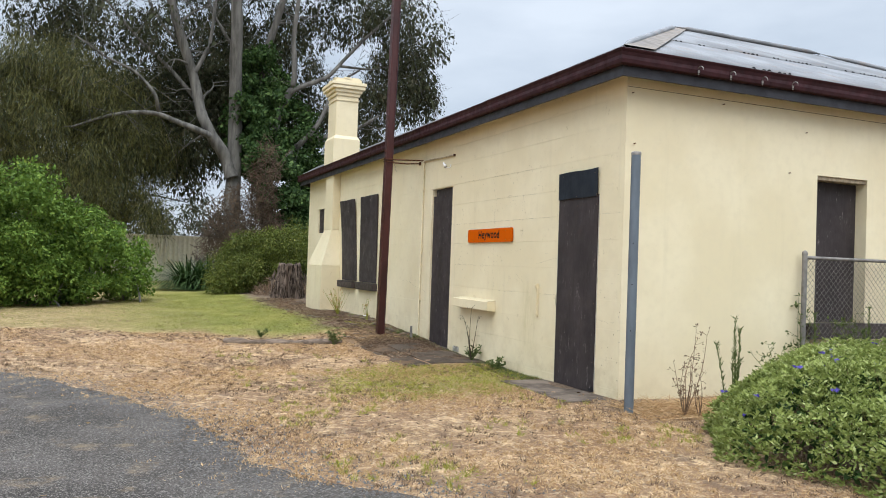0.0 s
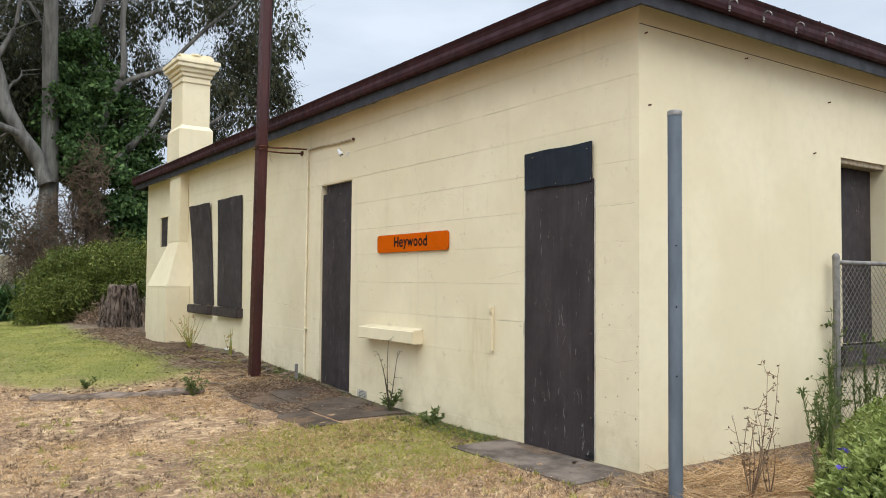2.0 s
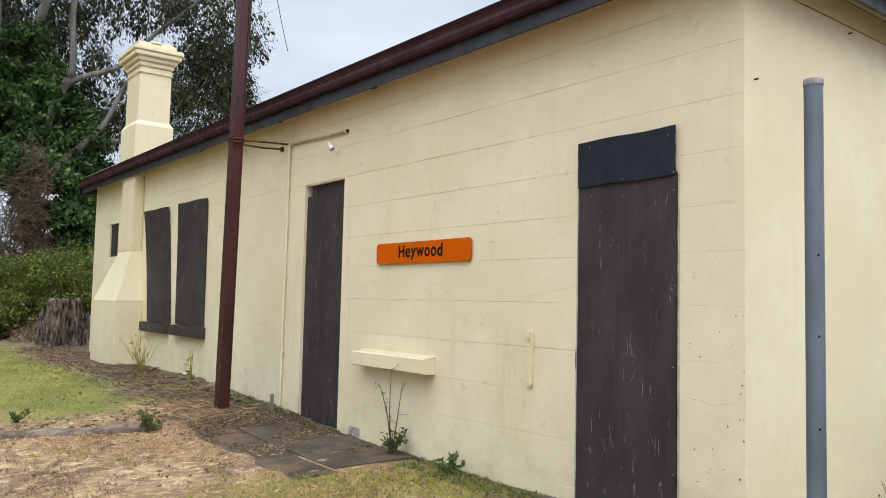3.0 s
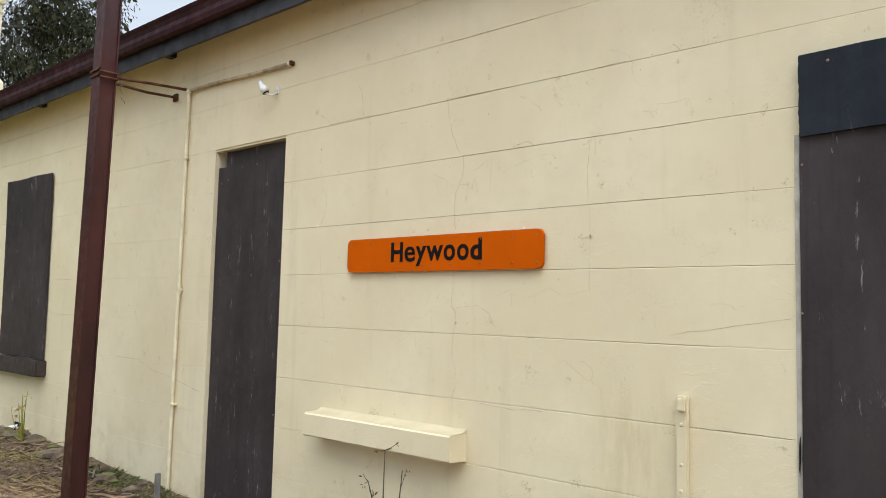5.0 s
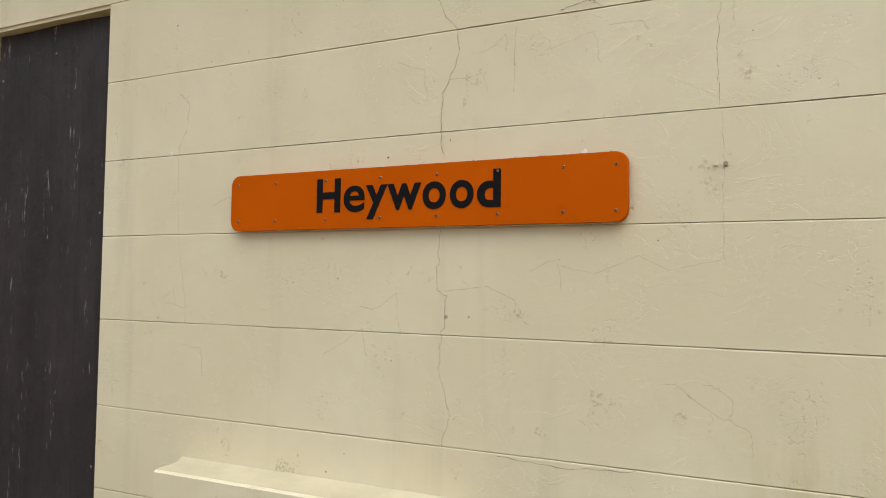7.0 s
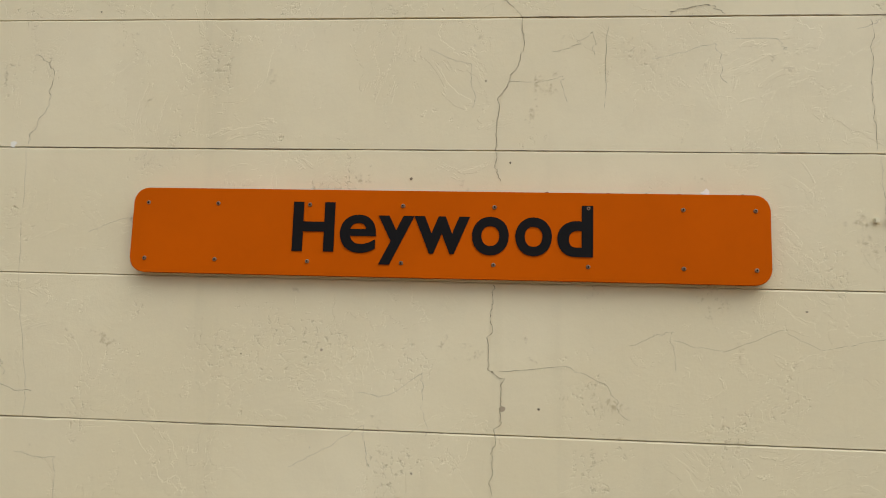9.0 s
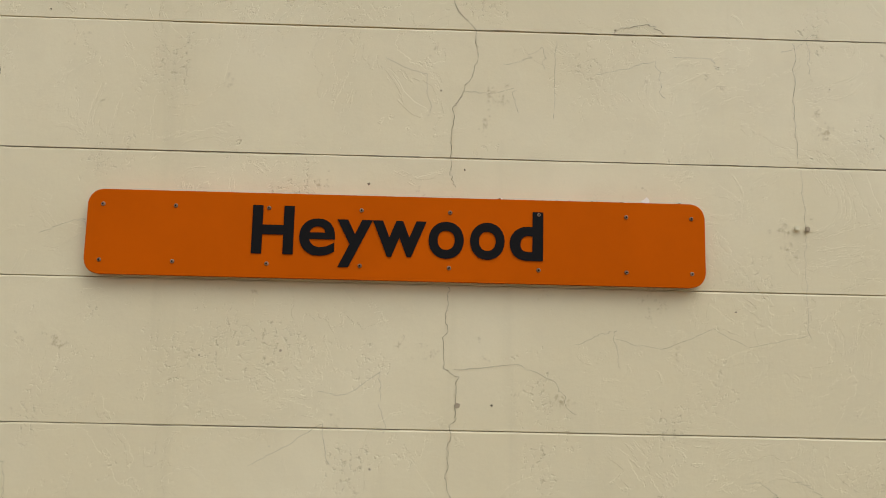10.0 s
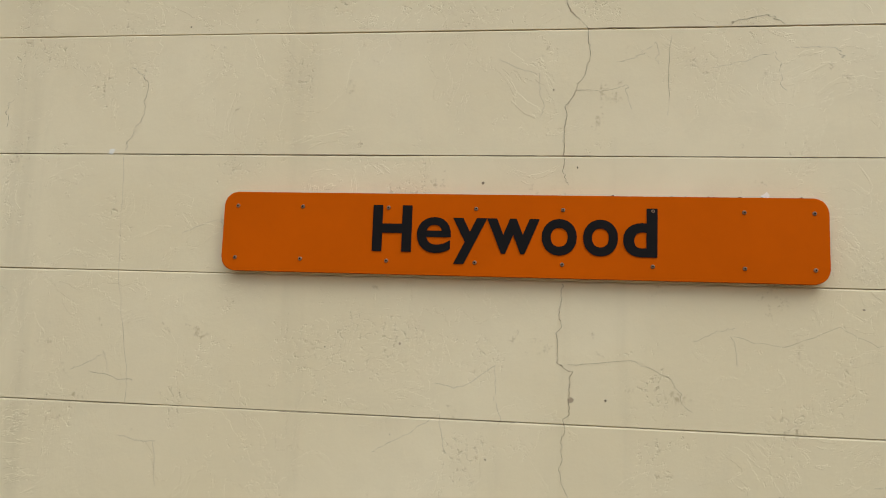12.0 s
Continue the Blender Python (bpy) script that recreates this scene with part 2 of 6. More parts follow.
STRAWBROWN = leaf_mat("brown_straw", (0.22, 0.14, 0.075), (0.42, 0.29, 0.165), (0.60, 0.45, 0.28), 0.15, 0.8)
GREENGRASS = leaf_mat("lawn_grass", (0.20, 0.21, 0.03), (0.33, 0.325, 0.05), (0.47, 0.41, 0.10), 0.2, 0.8)
LAWNGRASS = leaf_mat("mown_lawn_grass", (0.118, 0.145, 0.015), (0.17, 0.188, 0.022), (0.24, 0.235, 0.040), 0.2, 0.8)
PURPLE = leaf_mat("purple_petals", (0.08, 0.06, 0.28), (0.13, 0.10, 0.42), (0.2, 0.17, 0.5))
LITTER = leaf_mat("dead_leaves", (0.085, 0.055, 0.036), (0.21, 0.14, 0.085), (0.40, 0.31, 0.21), 0.05, 0.8)
TWIG = plain("dry_twig", (0.20, 0.13, 0.075), 0.9, 0, 0.4, 12)
DARKTWIG = plain("dark_weed_stem", (0.07, 0.055, 0.03), 0.9, 0, 0.4, 12)
DARKBUD = leaf_mat("dark_seed_heads", (0.05, 0.04, 0.02), (0.08, 0.07, 0.03), (0.12, 0.10, 0.05))
STALK = leaf_mat("weed_leaves", (0.06, 0.09, 0.025), (0.12, 0.15, 0.045), (0.2, 0.2, 0.08))
DEADVINE = plain("dead_vine_stems", (0.088, 0.060, 0.036), 0.9, 0, 0.45, 3)
BARK = plain("gum_bark", (0.106, 0.100, 0.087), 0.9, 0, 0.5, 1.6, 0.8, 12, (3, 3, 0.35))
STUMPWOOD = plain("weathered_stump_wood", (0.105, 0.080, 0.062), 0.95, 0, 0.9, 8, 1.0, 14, (2.0, 2.0, 0.6), 0.08)
FENCECREAM = plain("cream_fence_steel", (0.78, 0.73, 0.60), 0.55, 0, 0.08)
LOGWOOD = plain("brown_weathered_timber", (0.145, 0.110, 0.082), 0.9, 0, 0.5, 9, 0.8, 30, (0.3, 3, 3), 0.08)
GREYWOOD = plain("grey_weathered_timber", (0.16, 0.13, 0.10), 0.9, 0, 0.4, 9, 0.6, 30, (0.3, 3, 3), 0.08)


def ground_mat():
    k = Mat("ground_grass_soil", 0.95).world_space()
    x, y, z = k.axis()
    wob = k.math("MULTIPLY", k.math("SUBTRACT", k.noise(0.9, 5), 0.5), 2.4)
    yy = k.math("ADD", y, wob)
    xx = k.math("ADD", x, wob)
    dry = k.mix(k.step(k.noise(1.2, 6, 0.65), 0.35, 0.68), (0.33, 0.19, 0.086), (0.66, 0.45, 0.235))
    dry = k.mix(k.step(k.noise(2.8, 6, 0.7), 0.52, 0.64, 0, 0.85), dry, (0.15, 0.092, 0.052))
    dry = k.mix(k.step(k.noise(34, 6, 0.75), 0.50, 0.64, 0, 0.8), dry, (0.56, 0.44, 0.29))
    lump = k.noise(9.5, 9, 0.78, (1, 1, 1), 0.6)
    dry = k.mix(k.step(lump, 0.44, 0.58, 0.7, 0), dry, (0.20, 0.112, 0.056))
    dry = k.mix(k.step(lump, 0.53, 0.66, 0, 0.85), dry, (0.80, 0.59, 0.34))
    dry = k.mix(k.step(k.noise(58, 4, 0.75), 0.56, 0.66, 0, 0.75), dry, (0.11, 0.065, 0.036))
    grn = k.mix(k.step(k.noise(1.4, 5), 0.35, 0.65), (0.15, 0.16, 0.022), (0.26, 0.24, 0.046))
    grn = k.mix(k.step(k.noise(30, 5, 0.7), 0.4, 0.7, 0, 0.5), grn, (0.33, 0.30, 0.075))
    edge = k.math("ADD", yy, k.math("MULTIPLY", x, 0.30))
    lawn = k.math("MULTIPLY", k.step(edge, 13.9, 14.9), k.step(xx, -1.0, 2.6, 0.35, 1.0))
    px = k.math("DIVIDE", k.math("SUBTRACT", xx, 3.75), 1.25)
    py = k.math("DIVIDE", k.math("SUBTRACT", yy, 8.9), 1.15)
    patch = k.step(k.math("ADD", k.math("MULTIPLY", px, px), k.math("MULTIPLY", py, py)), 1.1, 0.45)
    patch = k.math("MULTIPLY", patch, k.step(k.noise(5, 5, 0.7), 0.35, 0.55, 0.25, 1.0))
    green = k.math("MAXIMUM", lawn, k.math("MULTIPLY", patch, 0.6))
    col = k.mix(green, dry, grn)
    soil = k.mix(k.step(k.noise(7, 6, 0.7), 0.35, 0.65), (0.095, 0.062, 0.038), (0.24, 0.165, 0.10))
    bed = k.math("MULTIPLY", k.step(xx, 3.5, 4.3), k.step(yy, 11.3, 12.4))
    bed2 = k.math("MULTIPLY", k.step(k.math("ADD", x, k.math("MULTIPLY", wob, 0.25)), 4.45, 4.85), k.step(y, 6.0, 6.4))
    bed3 = k.math("MULTIPLY", k.step(xx, 4.6, 5.3), k.step(yy, 6.1, 5.6))
    col = k.mix(k.math("MAXIMUM", bed, k.math("MAXIMUM", bed2, bed3)), col, soil)
    h = k.math("ADD", k.noise(40, 6, 0.75), k.math("MULTIPLY", lump, 2.2))
    return k.finish(col, h, 0.9, 0.03)


GROUND = ground_mat()


def asphalt():
    k = Mat("grey_asphalt", 0.85).world_space()
    k.b.inputs["Specular IOR Level"].default_value = 0.03
    chips = k.cells(110, "F1", "Distance")
    tone = k.cells(110, "F1", "Color")
    base = k.mix(k.step(k.noise(1.1, 6, 0.65), 0.35, 0.7), (0.062, 0.055, 0.048), (0.118, 0.104, 0.091))
    sep = k.t.nodes.new("ShaderNodeSeparateColor")
    k.t.links.new(tone, sep.inputs[0])
    col = k.mix(k.step(sep.outputs[0], 0.55, 1.0, 0, 0.85), base, (0.26, 0.235, 0.205))
    col = k.mix(k.step(sep.outputs[1], 0.6, 1.0, 0, 0.7), col, (0.036, 0.034, 0.033))
    col = k.mix(k.step(k.noise(2.4, 6, 0.7), 0.54, 0.70, 0, 0.55), col, (0.27, 0.20, 0.125))
    return k.finish(col, k.math("SUBTRACT", 1.0, chips), 0.9, 0.012)


ASPHALT = asphalt()


# ---- mesh helpers ----
def link(name, data, material, parent=None, label=""):
    ob = new(name, data)
    if material is not None:
        data.materials.append(material)
    if parent is not None:
        ob.parent = parent
    if label:
        ob["label"] = label
    return ob


def part(name, bm, material, parent=None, label="", smooth=False):
    me = bpy.data.meshes.new(name)
    bmesh.ops.recalc_face_normals(bm, faces=bm.faces)
    if smooth:
        for f in bm.faces:
            f.smooth = True
    bm.to_mesh(me)
    bm.free()
    return link(name, me, material, parent, label)


def np_mesh(name, verts, faces, smooth=False):
    """A mesh from arrays; all faces have the same number of corners."""
    verts, faces = np.asarray(verts, "f4"), np.asarray(faces, "i4")
    me = bpy.data.meshes.new(name)
    n, c = faces.shape
    me.vertices.add(len(verts))
    me.vertices.foreach_set("co", verts.ravel())
    me.loops.add(n * c)
    me.loops.foreach_set("vertex_index", faces.ravel())
    me.polygons.add(n)
    me.polygons.foreach_set("loop_start", np.arange(0, n * c, c, dtype="i4"))
    if smooth:
        me.polygons.foreach_set("use_smooth", np.ones(n, bool))
    me.update(calc_edges=True)
    return me


def holder(name, label, category, at=(0, 0, 0), group="", kind=""):
    ob = new(name)
    ob.location = at
    ob.empty_display_size = 0.1
    return tagged(ob, label, category, group, kind)


def box(bm, x0, x1, y0, y1, z0, z1, bevel=0.0):
    r = bmesh.ops.create_cube(bm, size=1.0)
    for v in r["verts"]:
        v.co = ((x0 + x1) / 2 + v.co.x * (x1 - x0), (y0 + y1) / 2 + v.co.y * (y1 - y0), (z0 + z1) / 2 + v.co.z * (z1 - z0))
    if bevel:
        edges = list({e for v in r["verts"] for e in v.link_edges})
        bmesh.ops.bevel(bm, geom=edges, offset=bevel, segments=2, affect="EDGES")
    return bm


def boxed(x0, x1, y0, y1, z0, z1, bevel=0.0):
    return box(bmesh.new(), x0, x1, y0, y1, z0, z1, bevel)


def tube_arrays(points, radii, sides=8, rough=0.0, seed=0):
    """Rings round a line of points."""
    rng = np.random.default_rng(seed)
    p = np.asarray(points, float)
    d = np.gradient(p, axis=0)
    d /= np.linalg.norm(d, axis=1)[:, None] + 1e-9
    up = np.where(np.abs(d[:, 2:3]) > 0.95, [[1.0, 0, 0]], [[0, 0, 1.0]])
    a = np.cross(d, up)
    a /= np.linalg.norm(a, axis=1)[:, None]
    b = np.cross(d, a)
    ang = np.linspace(0, 2 * np.pi, sides, endpoint=False)
    r = np.asarray(radii, float)[:, None, None] * (1 + rough * rng.standard_normal((len(p), sides, 1)))
    v = p[:, None, :] + r * (np.cos(ang)[None, :, None] * a[:, None, :] + np.sin(ang)[None, :, None] * b[:, None, :])
    f = []
    for i in range(len(p) - 1):
        for j in range(sides):
            k = (j + 1) % sides
            f.append((i * sides + j, i * sides + k, (i + 1) * sides + k, (i + 1) * sides + j))
    return v.reshape(-1, 3), np.array(f)


class Soup:
    """Collects arrays of quads into one mesh."""

    def __init__(self):
        self.v, self.f, self.n = [], [], 0

    def add(self, v, f):
        self.v.append(np.asarray(v, float))
        self.f.append(np.asarray(f) + self.n)
        self.n += len(v)

    def tube(self, points, radii, sides=8, rough=0.0, seed=0):
        self.add(*tube_arrays(points, radii, sides, rough, seed))

    def link(self, name, material, parent=None, label="", smooth=True):
        return link(name, np_mesh(name, np.concatenate(self.v), np.concatenate(self.f), smooth), material, parent, label)


def leaf_quads(pos, direction, length, width, rng, fold=0.0):
    """One kite-shaped leaf at each place, along its direction."""
    n = len(pos)
    d = direction / (np.linalg.norm(direction, axis=1)[:, None] + 1e-9)
    s = np.cross(d, rng.standard_normal((n, 3)))
    s /= np.linalg.norm(s, axis=1)[:, None] + 1e-9
    up = np.cross(s, d)
    L = (length * (0.6 + 0.8 * rng.random(n)))[:, None]
    W = (width * (0.6 + 0.8 * rng.random(n)))[:, None]
    mid = pos + d * L * 0.45
    v = np.stack([pos, mid + s * W / 2 + up * W * fold, pos + d * L, mid - s * W / 2 + up * W * fold], 1).reshape(-1, 3)
    return v, np.arange(n * 4).reshape(-1, 4)


def S(a, b, x):
    t = np.clip((np.asarray(x, float) - a) / (b - a), 0, 1)
    return t * t * (3 - 2 * t)


def ground_z(x, y):
    x, y = np.asarray(x, float), np.asarray(y, float)
    z = 0.06 * S(1.5, 4.5, x) + 0.05 * S(5.4, 7.0, y) * S(2.0, 4.4, x) + 0.2 * S(10.5, 15.0, y) + 0.05 * S(18, 28, y)
    z = z + 0.05 * np.exp(-((x - 4.3) / 0.5) ** 2 - ((y - 12.7) / 0.9) ** 2)
    bump = 0.010 * np.sin(2.3 * x + 0.7 * y) * np.sin(1.9 * y - 0.6 * x) + 0.006 * np.sin(5.1 * x - 2.0) * np.sin(4.3 * y + 1.0)
    return z + bump * S(1.6, 2.6, x + 0.25 * y)


def road_edge(y):
    """x of the road's edge at y."""
    return np.interp(y, [-40, 0, 3.5, 4.62, 4.85, 5.15, 5.6, 6.2, 7.2, 8.64, 9.78, 10.75, 11.3, 12.0], [2.25, 2.25, 2.15, 1.95, 1.74, 1.34, 1.18, 1.05, 0.89, 0.30, -0.36, -0.95, -2.5, -6.0])


# ---- ground ----
def build_ground():
    near_x = np.concatenate([np.linspace(-14, -2.2, 30), np.linspace(-2, 9, 90), np.linspace(9.5, 24, 24)])
    near_y = np.concatenate([np.linspace(-12, 1.8, 30), np.linspace(2, 16, 110), np.linspace(16.5, 60, 60)])
    xs = np.concatenate([[-2500, -600, -150, -50], near_x, [60, 150, 600, 2500]])
    ys = np.concatenate([[-2500, -600, -150, -50], near_y, [100, 250, 700, 2500]])
    gx, gy = np.meshgrid(xs, ys)
    v = np.stack([gx, gy, ground_z(gx, gy)], -1).reshape(-1, 3)
    w = len(xs)
    i = np.arange(len(ys) - 1)[:, None] * w + np.arange(w - 1)[None, :]
    f = np.stack([i, i + 1, i + w + 1, i + w], -1).reshape(-1, 4)
    tagged(link("ground", np_mesh("ground", v, f, True), GROUND), "dry mown grass ground with green lawn and bare soil", "ground", kind="structure")


def build_road():
    ys = np.concatenate([np.linspace(-40, 2, 40), np.linspace(2.1, 11.9, 120)])
    rng = np.random.default_rng(3)
    wob = 0.05 * np.sin(ys * 5.1) + 0.02 * np.sin(ys * 13.7 + 1) + 0.008 * rng.standard_normal(len(ys))
    ex = road_edge(ys) + wob
    cols = np.linspace(0, 1, 8)
    v, f = [], []
    for a, y in zip(ex, ys):
        for c in cols:
            x = a - c ** 2 * 12
            z = float(ground_z(x, y)) + 0.012 - (0.016 if c == 0 else 0.0)
            v.append((x, y, z))
    n = len(cols)
    for j in range(len(ys) - 1):
        for i in range(n - 1):
            f.append((j * n + i, j * n + i + 1, (j + 1) * n + i + 1, (j + 1) * n + i))
    tagged(link("road", np_mesh("road", v, f, True), ASPHALT), "grey chip-sealed asphalt driveway with ragged edge", "road", kind="structure")
    # loose chips along the edge
    n = 7000
    y = rng.uniform(1.5, 11.0, n)
    x = road_edge(y) + rng.normal(-0.12, 0.35, n)
    s = rng.uniform(0.004, 0.013, n)
    base = np.array([(1, 0, 0), (-0.5, 0.87, 0), (-0.5, -0.87, 0), (0, 0, 0.9)])
    tri = np.array([(0, 1, 3), (1, 2, 3), (2, 0, 3)])
    v = (base[None] * s[:, None, None] * rng.uniform(0.6, 1.3, (n, 4, 3))) + np.stack([x, y, ground_z(x, y) + 0.012], -1)[:, None]
    f = tri[None] + 4 * np.arange(n)[:, None, None]
    ob = link("gravel", np_mesh("gravel", v.reshape(-1, 3), f.reshape(-1, 3)), plain("road_chips", (0.115, 0.108, 0.10), 0.9, 0, 0.5, 30))
    tagged(ob, "loose grey gravel chips along the asphalt edge", "gravel", kind="stuff")


build_ground()
build_road()

# ---- station building ----
WX, EY, FY, BX = 4.96, 6.90, 20.75, 14.6
TOP = 3.60


def grid_wall(name, u0, u1, z0, z1, d0, d1, openings, along, material):
    """A wall with openings through it. along: 'y' (d is x) or 'x' (d is y)."""
    us = sorted({u0, u1, *[o[0] for o in openings], *[o[1] for o in openings]})
    zs = sorted({z0, z1, *[o[2] for o in openings], *[o[3] for o in openings]})
    bm = bmesh.new()

    def P(u, d, z):
        return bm.verts.new((d, u, z) if along == "y" else (u, d, z))

    def solid(i, j):
        if not (0 <= i < len(us) - 1 and 0 <= j < len(zs) - 1):
            return False
        u, z = (us[i] + us[i + 1]) / 2, (zs[j] + zs[j + 1]) / 2
        return not any(a < u < b and c < z < d for a, b, c, d in openings)

    for i in range(len(us) - 1):
        for j in range(len(zs) - 1):
            if not solid(i, j):
                continue
            a, b, c, d = us[i], us[i + 1], zs[j], zs[j + 1]
            for dd in (d0, d1):
                bm.faces.new([P(a, dd, c), P(b, dd, c), P(b, dd, d), P(a, dd, d)])
            if not solid(i - 1, j):
                bm.faces.new([P(a, d0, c), P(a, d1, c), P(a, d1, d), P(a, d0, d)])
            if not solid(i + 1, j):
                bm.faces.new([P(b, d0, c), P(b, d1, c), P(b, d1, d), P(b, d0, d)])
            if not solid(i, j - 1):
                bm.faces.new([P(a, d0, c), P(a, d1, c), P(b, d1, c), P(b, d0, c)])
            if not solid(i, j + 1):
                bm.faces.new([P(a, d0, d), P(a, d1, d), P(b, d1, d), P(b, d0, d)])
    bmesh.ops.remove_doubles(bm, verts=bm.verts, dist=1e-4)
    return part(name, bm, material)


D2 = (7.40, 8.12, 0.10, 2.55)
D1 = (11.395, 12.235, 0.10, 2.715)
W2 = (15.12, 16.10, 1.04, 2.80)
W1 = (16.72, 17.40, 1.04, 2.78)
NICHE = (19.40, 19.95, 2.16, 2.77)
SIDE_OPEN = [D2, D1, W2, W1, NICHE]
END_OPEN = [(7.73, 8.57, 0.93, 2.69)]

wall_west = tagged(grid_wall("wall_west", EY + 0.012, FY, -0.2, TOP, WX + 0.007, WX + 0.35, SIDE_OPEN, "y", CREAM),
                   "cream-painted rendered block wall with boarded openings", "wall", kind="structure")
wall_south = tagged(grid_wall("wall_south", WX + 0.0062, BX, -0.2, TOP, EY, EY + 0.35, END_OPEN, "x", CREAM_END),
                    "smooth cream-painted end wall of the station building", "wall", kind="structure")
wall_north = tagged(grid_wall("wall_north", WX + 0.007, BX, -0.2, TOP, FY, FY + 0.3, [], "x", CREAM_END),
                    "cream-painted far end wall of the building", "wall", kind="structure")
wall_east = tagged(grid_wall("wall_east", EY + 0.36, FY - 0.01, -0.2, TOP, BX - 0.3, BX, [], "y", CREAM_END),
                   "cream-painted rear wall of the building", "wall", kind="structure")
ceiling = tagged(part("ceiling", boxed(WX + 0.02, BX - 0.02, EY + 0.02, FY - 0.02, TOP + 0.005, TOP + 0.05), DARK),
                 "dark boarded ceiling inside the closed building", "ceiling", kind="structure")


# ---- roof ----
RZ, RO = 3.752, 0.225
PITCH = math.tan(radians(25.0))
HIP = 3.45


def corrugated(name, corner, u, w, shape, parent, material, run0=0.0, run1=99.0, lift=0.0):
    """A corrugated sheet roof plane: corner, unit vectors along the eave (u) and up the slope in plan (w); shape: length, run up the slope, hip slopes at both ends."""
    length, n = shape[0], int(shape[0] / 0.019)
    s = np.linspace(0, length, n)
    rise = 0.0085 * np.sin(s * 2 * np.pi / 0.076)
    v, f = [], []
    for si, h in zip(s, rise):
        run = max(0.0, min(shape[1], si * shape[2], (length - si) * shape[3]))
        lo, hi = min(run, run0), min(run, run1)
        for k in (0.0, 0.5, 1.0):
            r = lo + (hi - lo) * k
            p = np.array(corner) + np.array(u) * si + np.array(w) * r
            v.append((p[0], p[1], p[2] + r * PITCH + h + lift))
    for i in range(n - 1):
        for k in range(2):
            f.append((i * 3 + k, (i + 1) * 3 + k, (i + 1) * 3 + k + 1, i * 3 + k + 1))
    ob = link(name, np_mesh(name, v, f, True), material, parent)
    so = ob.modifiers.new("thick", "SOLIDIFY")
    so.thickness = 0.004
    return ob


roof = holder("roof", "grey galvanised corrugated hipped roof with rust stains", "roof", (WX, EY, RZ), kind="structure")
ox, oy = WX - RO, EY - RO
RB, RF = BX + RO, FY + RO


def rel(p):
    return (p[0] - WX, p[1] - EY, p[2] - RZ)


for r0, r1, up_by in ((0.0, 1.6, 0.0), (1.5, 9.0, 0.007)):
    corrugated("roof_sheet", rel((ox, oy, RZ)), (1, 0, 0), (0, 1, 0), (RB - ox, HIP, 1.0, 1.0), roof, ROOF, r0, r1, up_by)
corrugated("roof_sheet", rel((ox, oy, RZ)), (0, 1, 0), (1, 0, 0), (RF - oy, HIP, 1.0, 1.0), roof, ROOF)
corrugated("roof_sheet", rel((RB, oy, RZ)), (0, 1, 0), (-1, 0, 0), (RF - oy, HIP, 1.0, 1.0), roof, ROOF)
corrugated("roof_sheet", rel((ox, RF, RZ)), (1, 0, 0), (0, -1, 0), (RB - ox, HIP, 1.0, 1.0), roof, ROOF)
RIDGE = [(ox + HIP, oy + HIP), (RB - HIP, oy + HIP), (RB - HIP, RF - HIP), (ox + HIP, RF - HIP)]
bm = bmesh.new()
cap_z = HIP * PITCH
bm.faces.new([bm.verts.new(rel((x, y, RZ + cap_z - 0.01))) for x, y in RIDGE])
part("roof_deck", bm, ROOF, roof)


def ridge_cap(a, b):
    sp = Soup()
    pts = [np.array(rel(a)) + (np.array(b) - np.array(a)) * k for k in np.linspace(0, 1, 12)]
    sp.tube(pts, [0.004, 0.04] + [0.04] * 9 + [0.004], 8)
    return sp.link("ridge_cap", ROOF, roof)


for (cx, cy), e in zip(RIDGE, [(ox, oy), (RB, oy), (RB, RF), (ox, RF)]):
    ridge_cap((e[0], e[1], RZ + 0.02), (cx, cy, RZ + cap_z + 0.04))
for k in range(4):
    ridge_cap((*RIDGE[k], RZ + cap_z + 0.04), (*RIDGE[(k + 1) % 4], RZ + cap_z + 0.04))


def lap_shadows(x0, x1, run, seed, share):
    """Near-black faces painting the shadow in corrugation ends along a sheet's lower edge."""
    rng = random.Random(seed)
    for k in range(int((x1 - x0) / 0.076)):
        if rng.random() > share:
            continue
        x = x0 + 0.076 * (k + 0.25)
        w, t = rng.uniform(0.018, 0.034), rng.uniform(0.012, 0.024)
        bm = bmesh.new()
        bm.faces.new([bm.verts.new((x - WX + w * math.cos(a), oy + run - 0.006 - EY, run * PITCH + 0.004 + t * math.sin(a))) for a in np.linspace(0, math.pi, 6)])
        part("sheet_end_shadow", bm, DARK, roof)


lap_shadows(6.6, 12.0, 1.5, 4, 0.55)
lap_shadows(6.45, 7.1, 0.0, 5, 0.8)

# wide tan flashing along the near hip
fl = bmesh.new()
hip_end = HIP * 1.0
pts = [(0.0, 0.0), (hip_end, hip_end), (hip_end + 0.22, hip_end), (0.40, 0.0)]
fl.faces.new([fl.verts.new((ox + a - WX, oy + b - EY, b * PITCH + 0.030)) for a, b in pts])
part("hip_flashing", fl, plain("tan_rusted_sheet", (0.165, 0.135, 0.105), 0.6, 0.1, 0.25, 3), roof, "tan rusted flashing sheet")


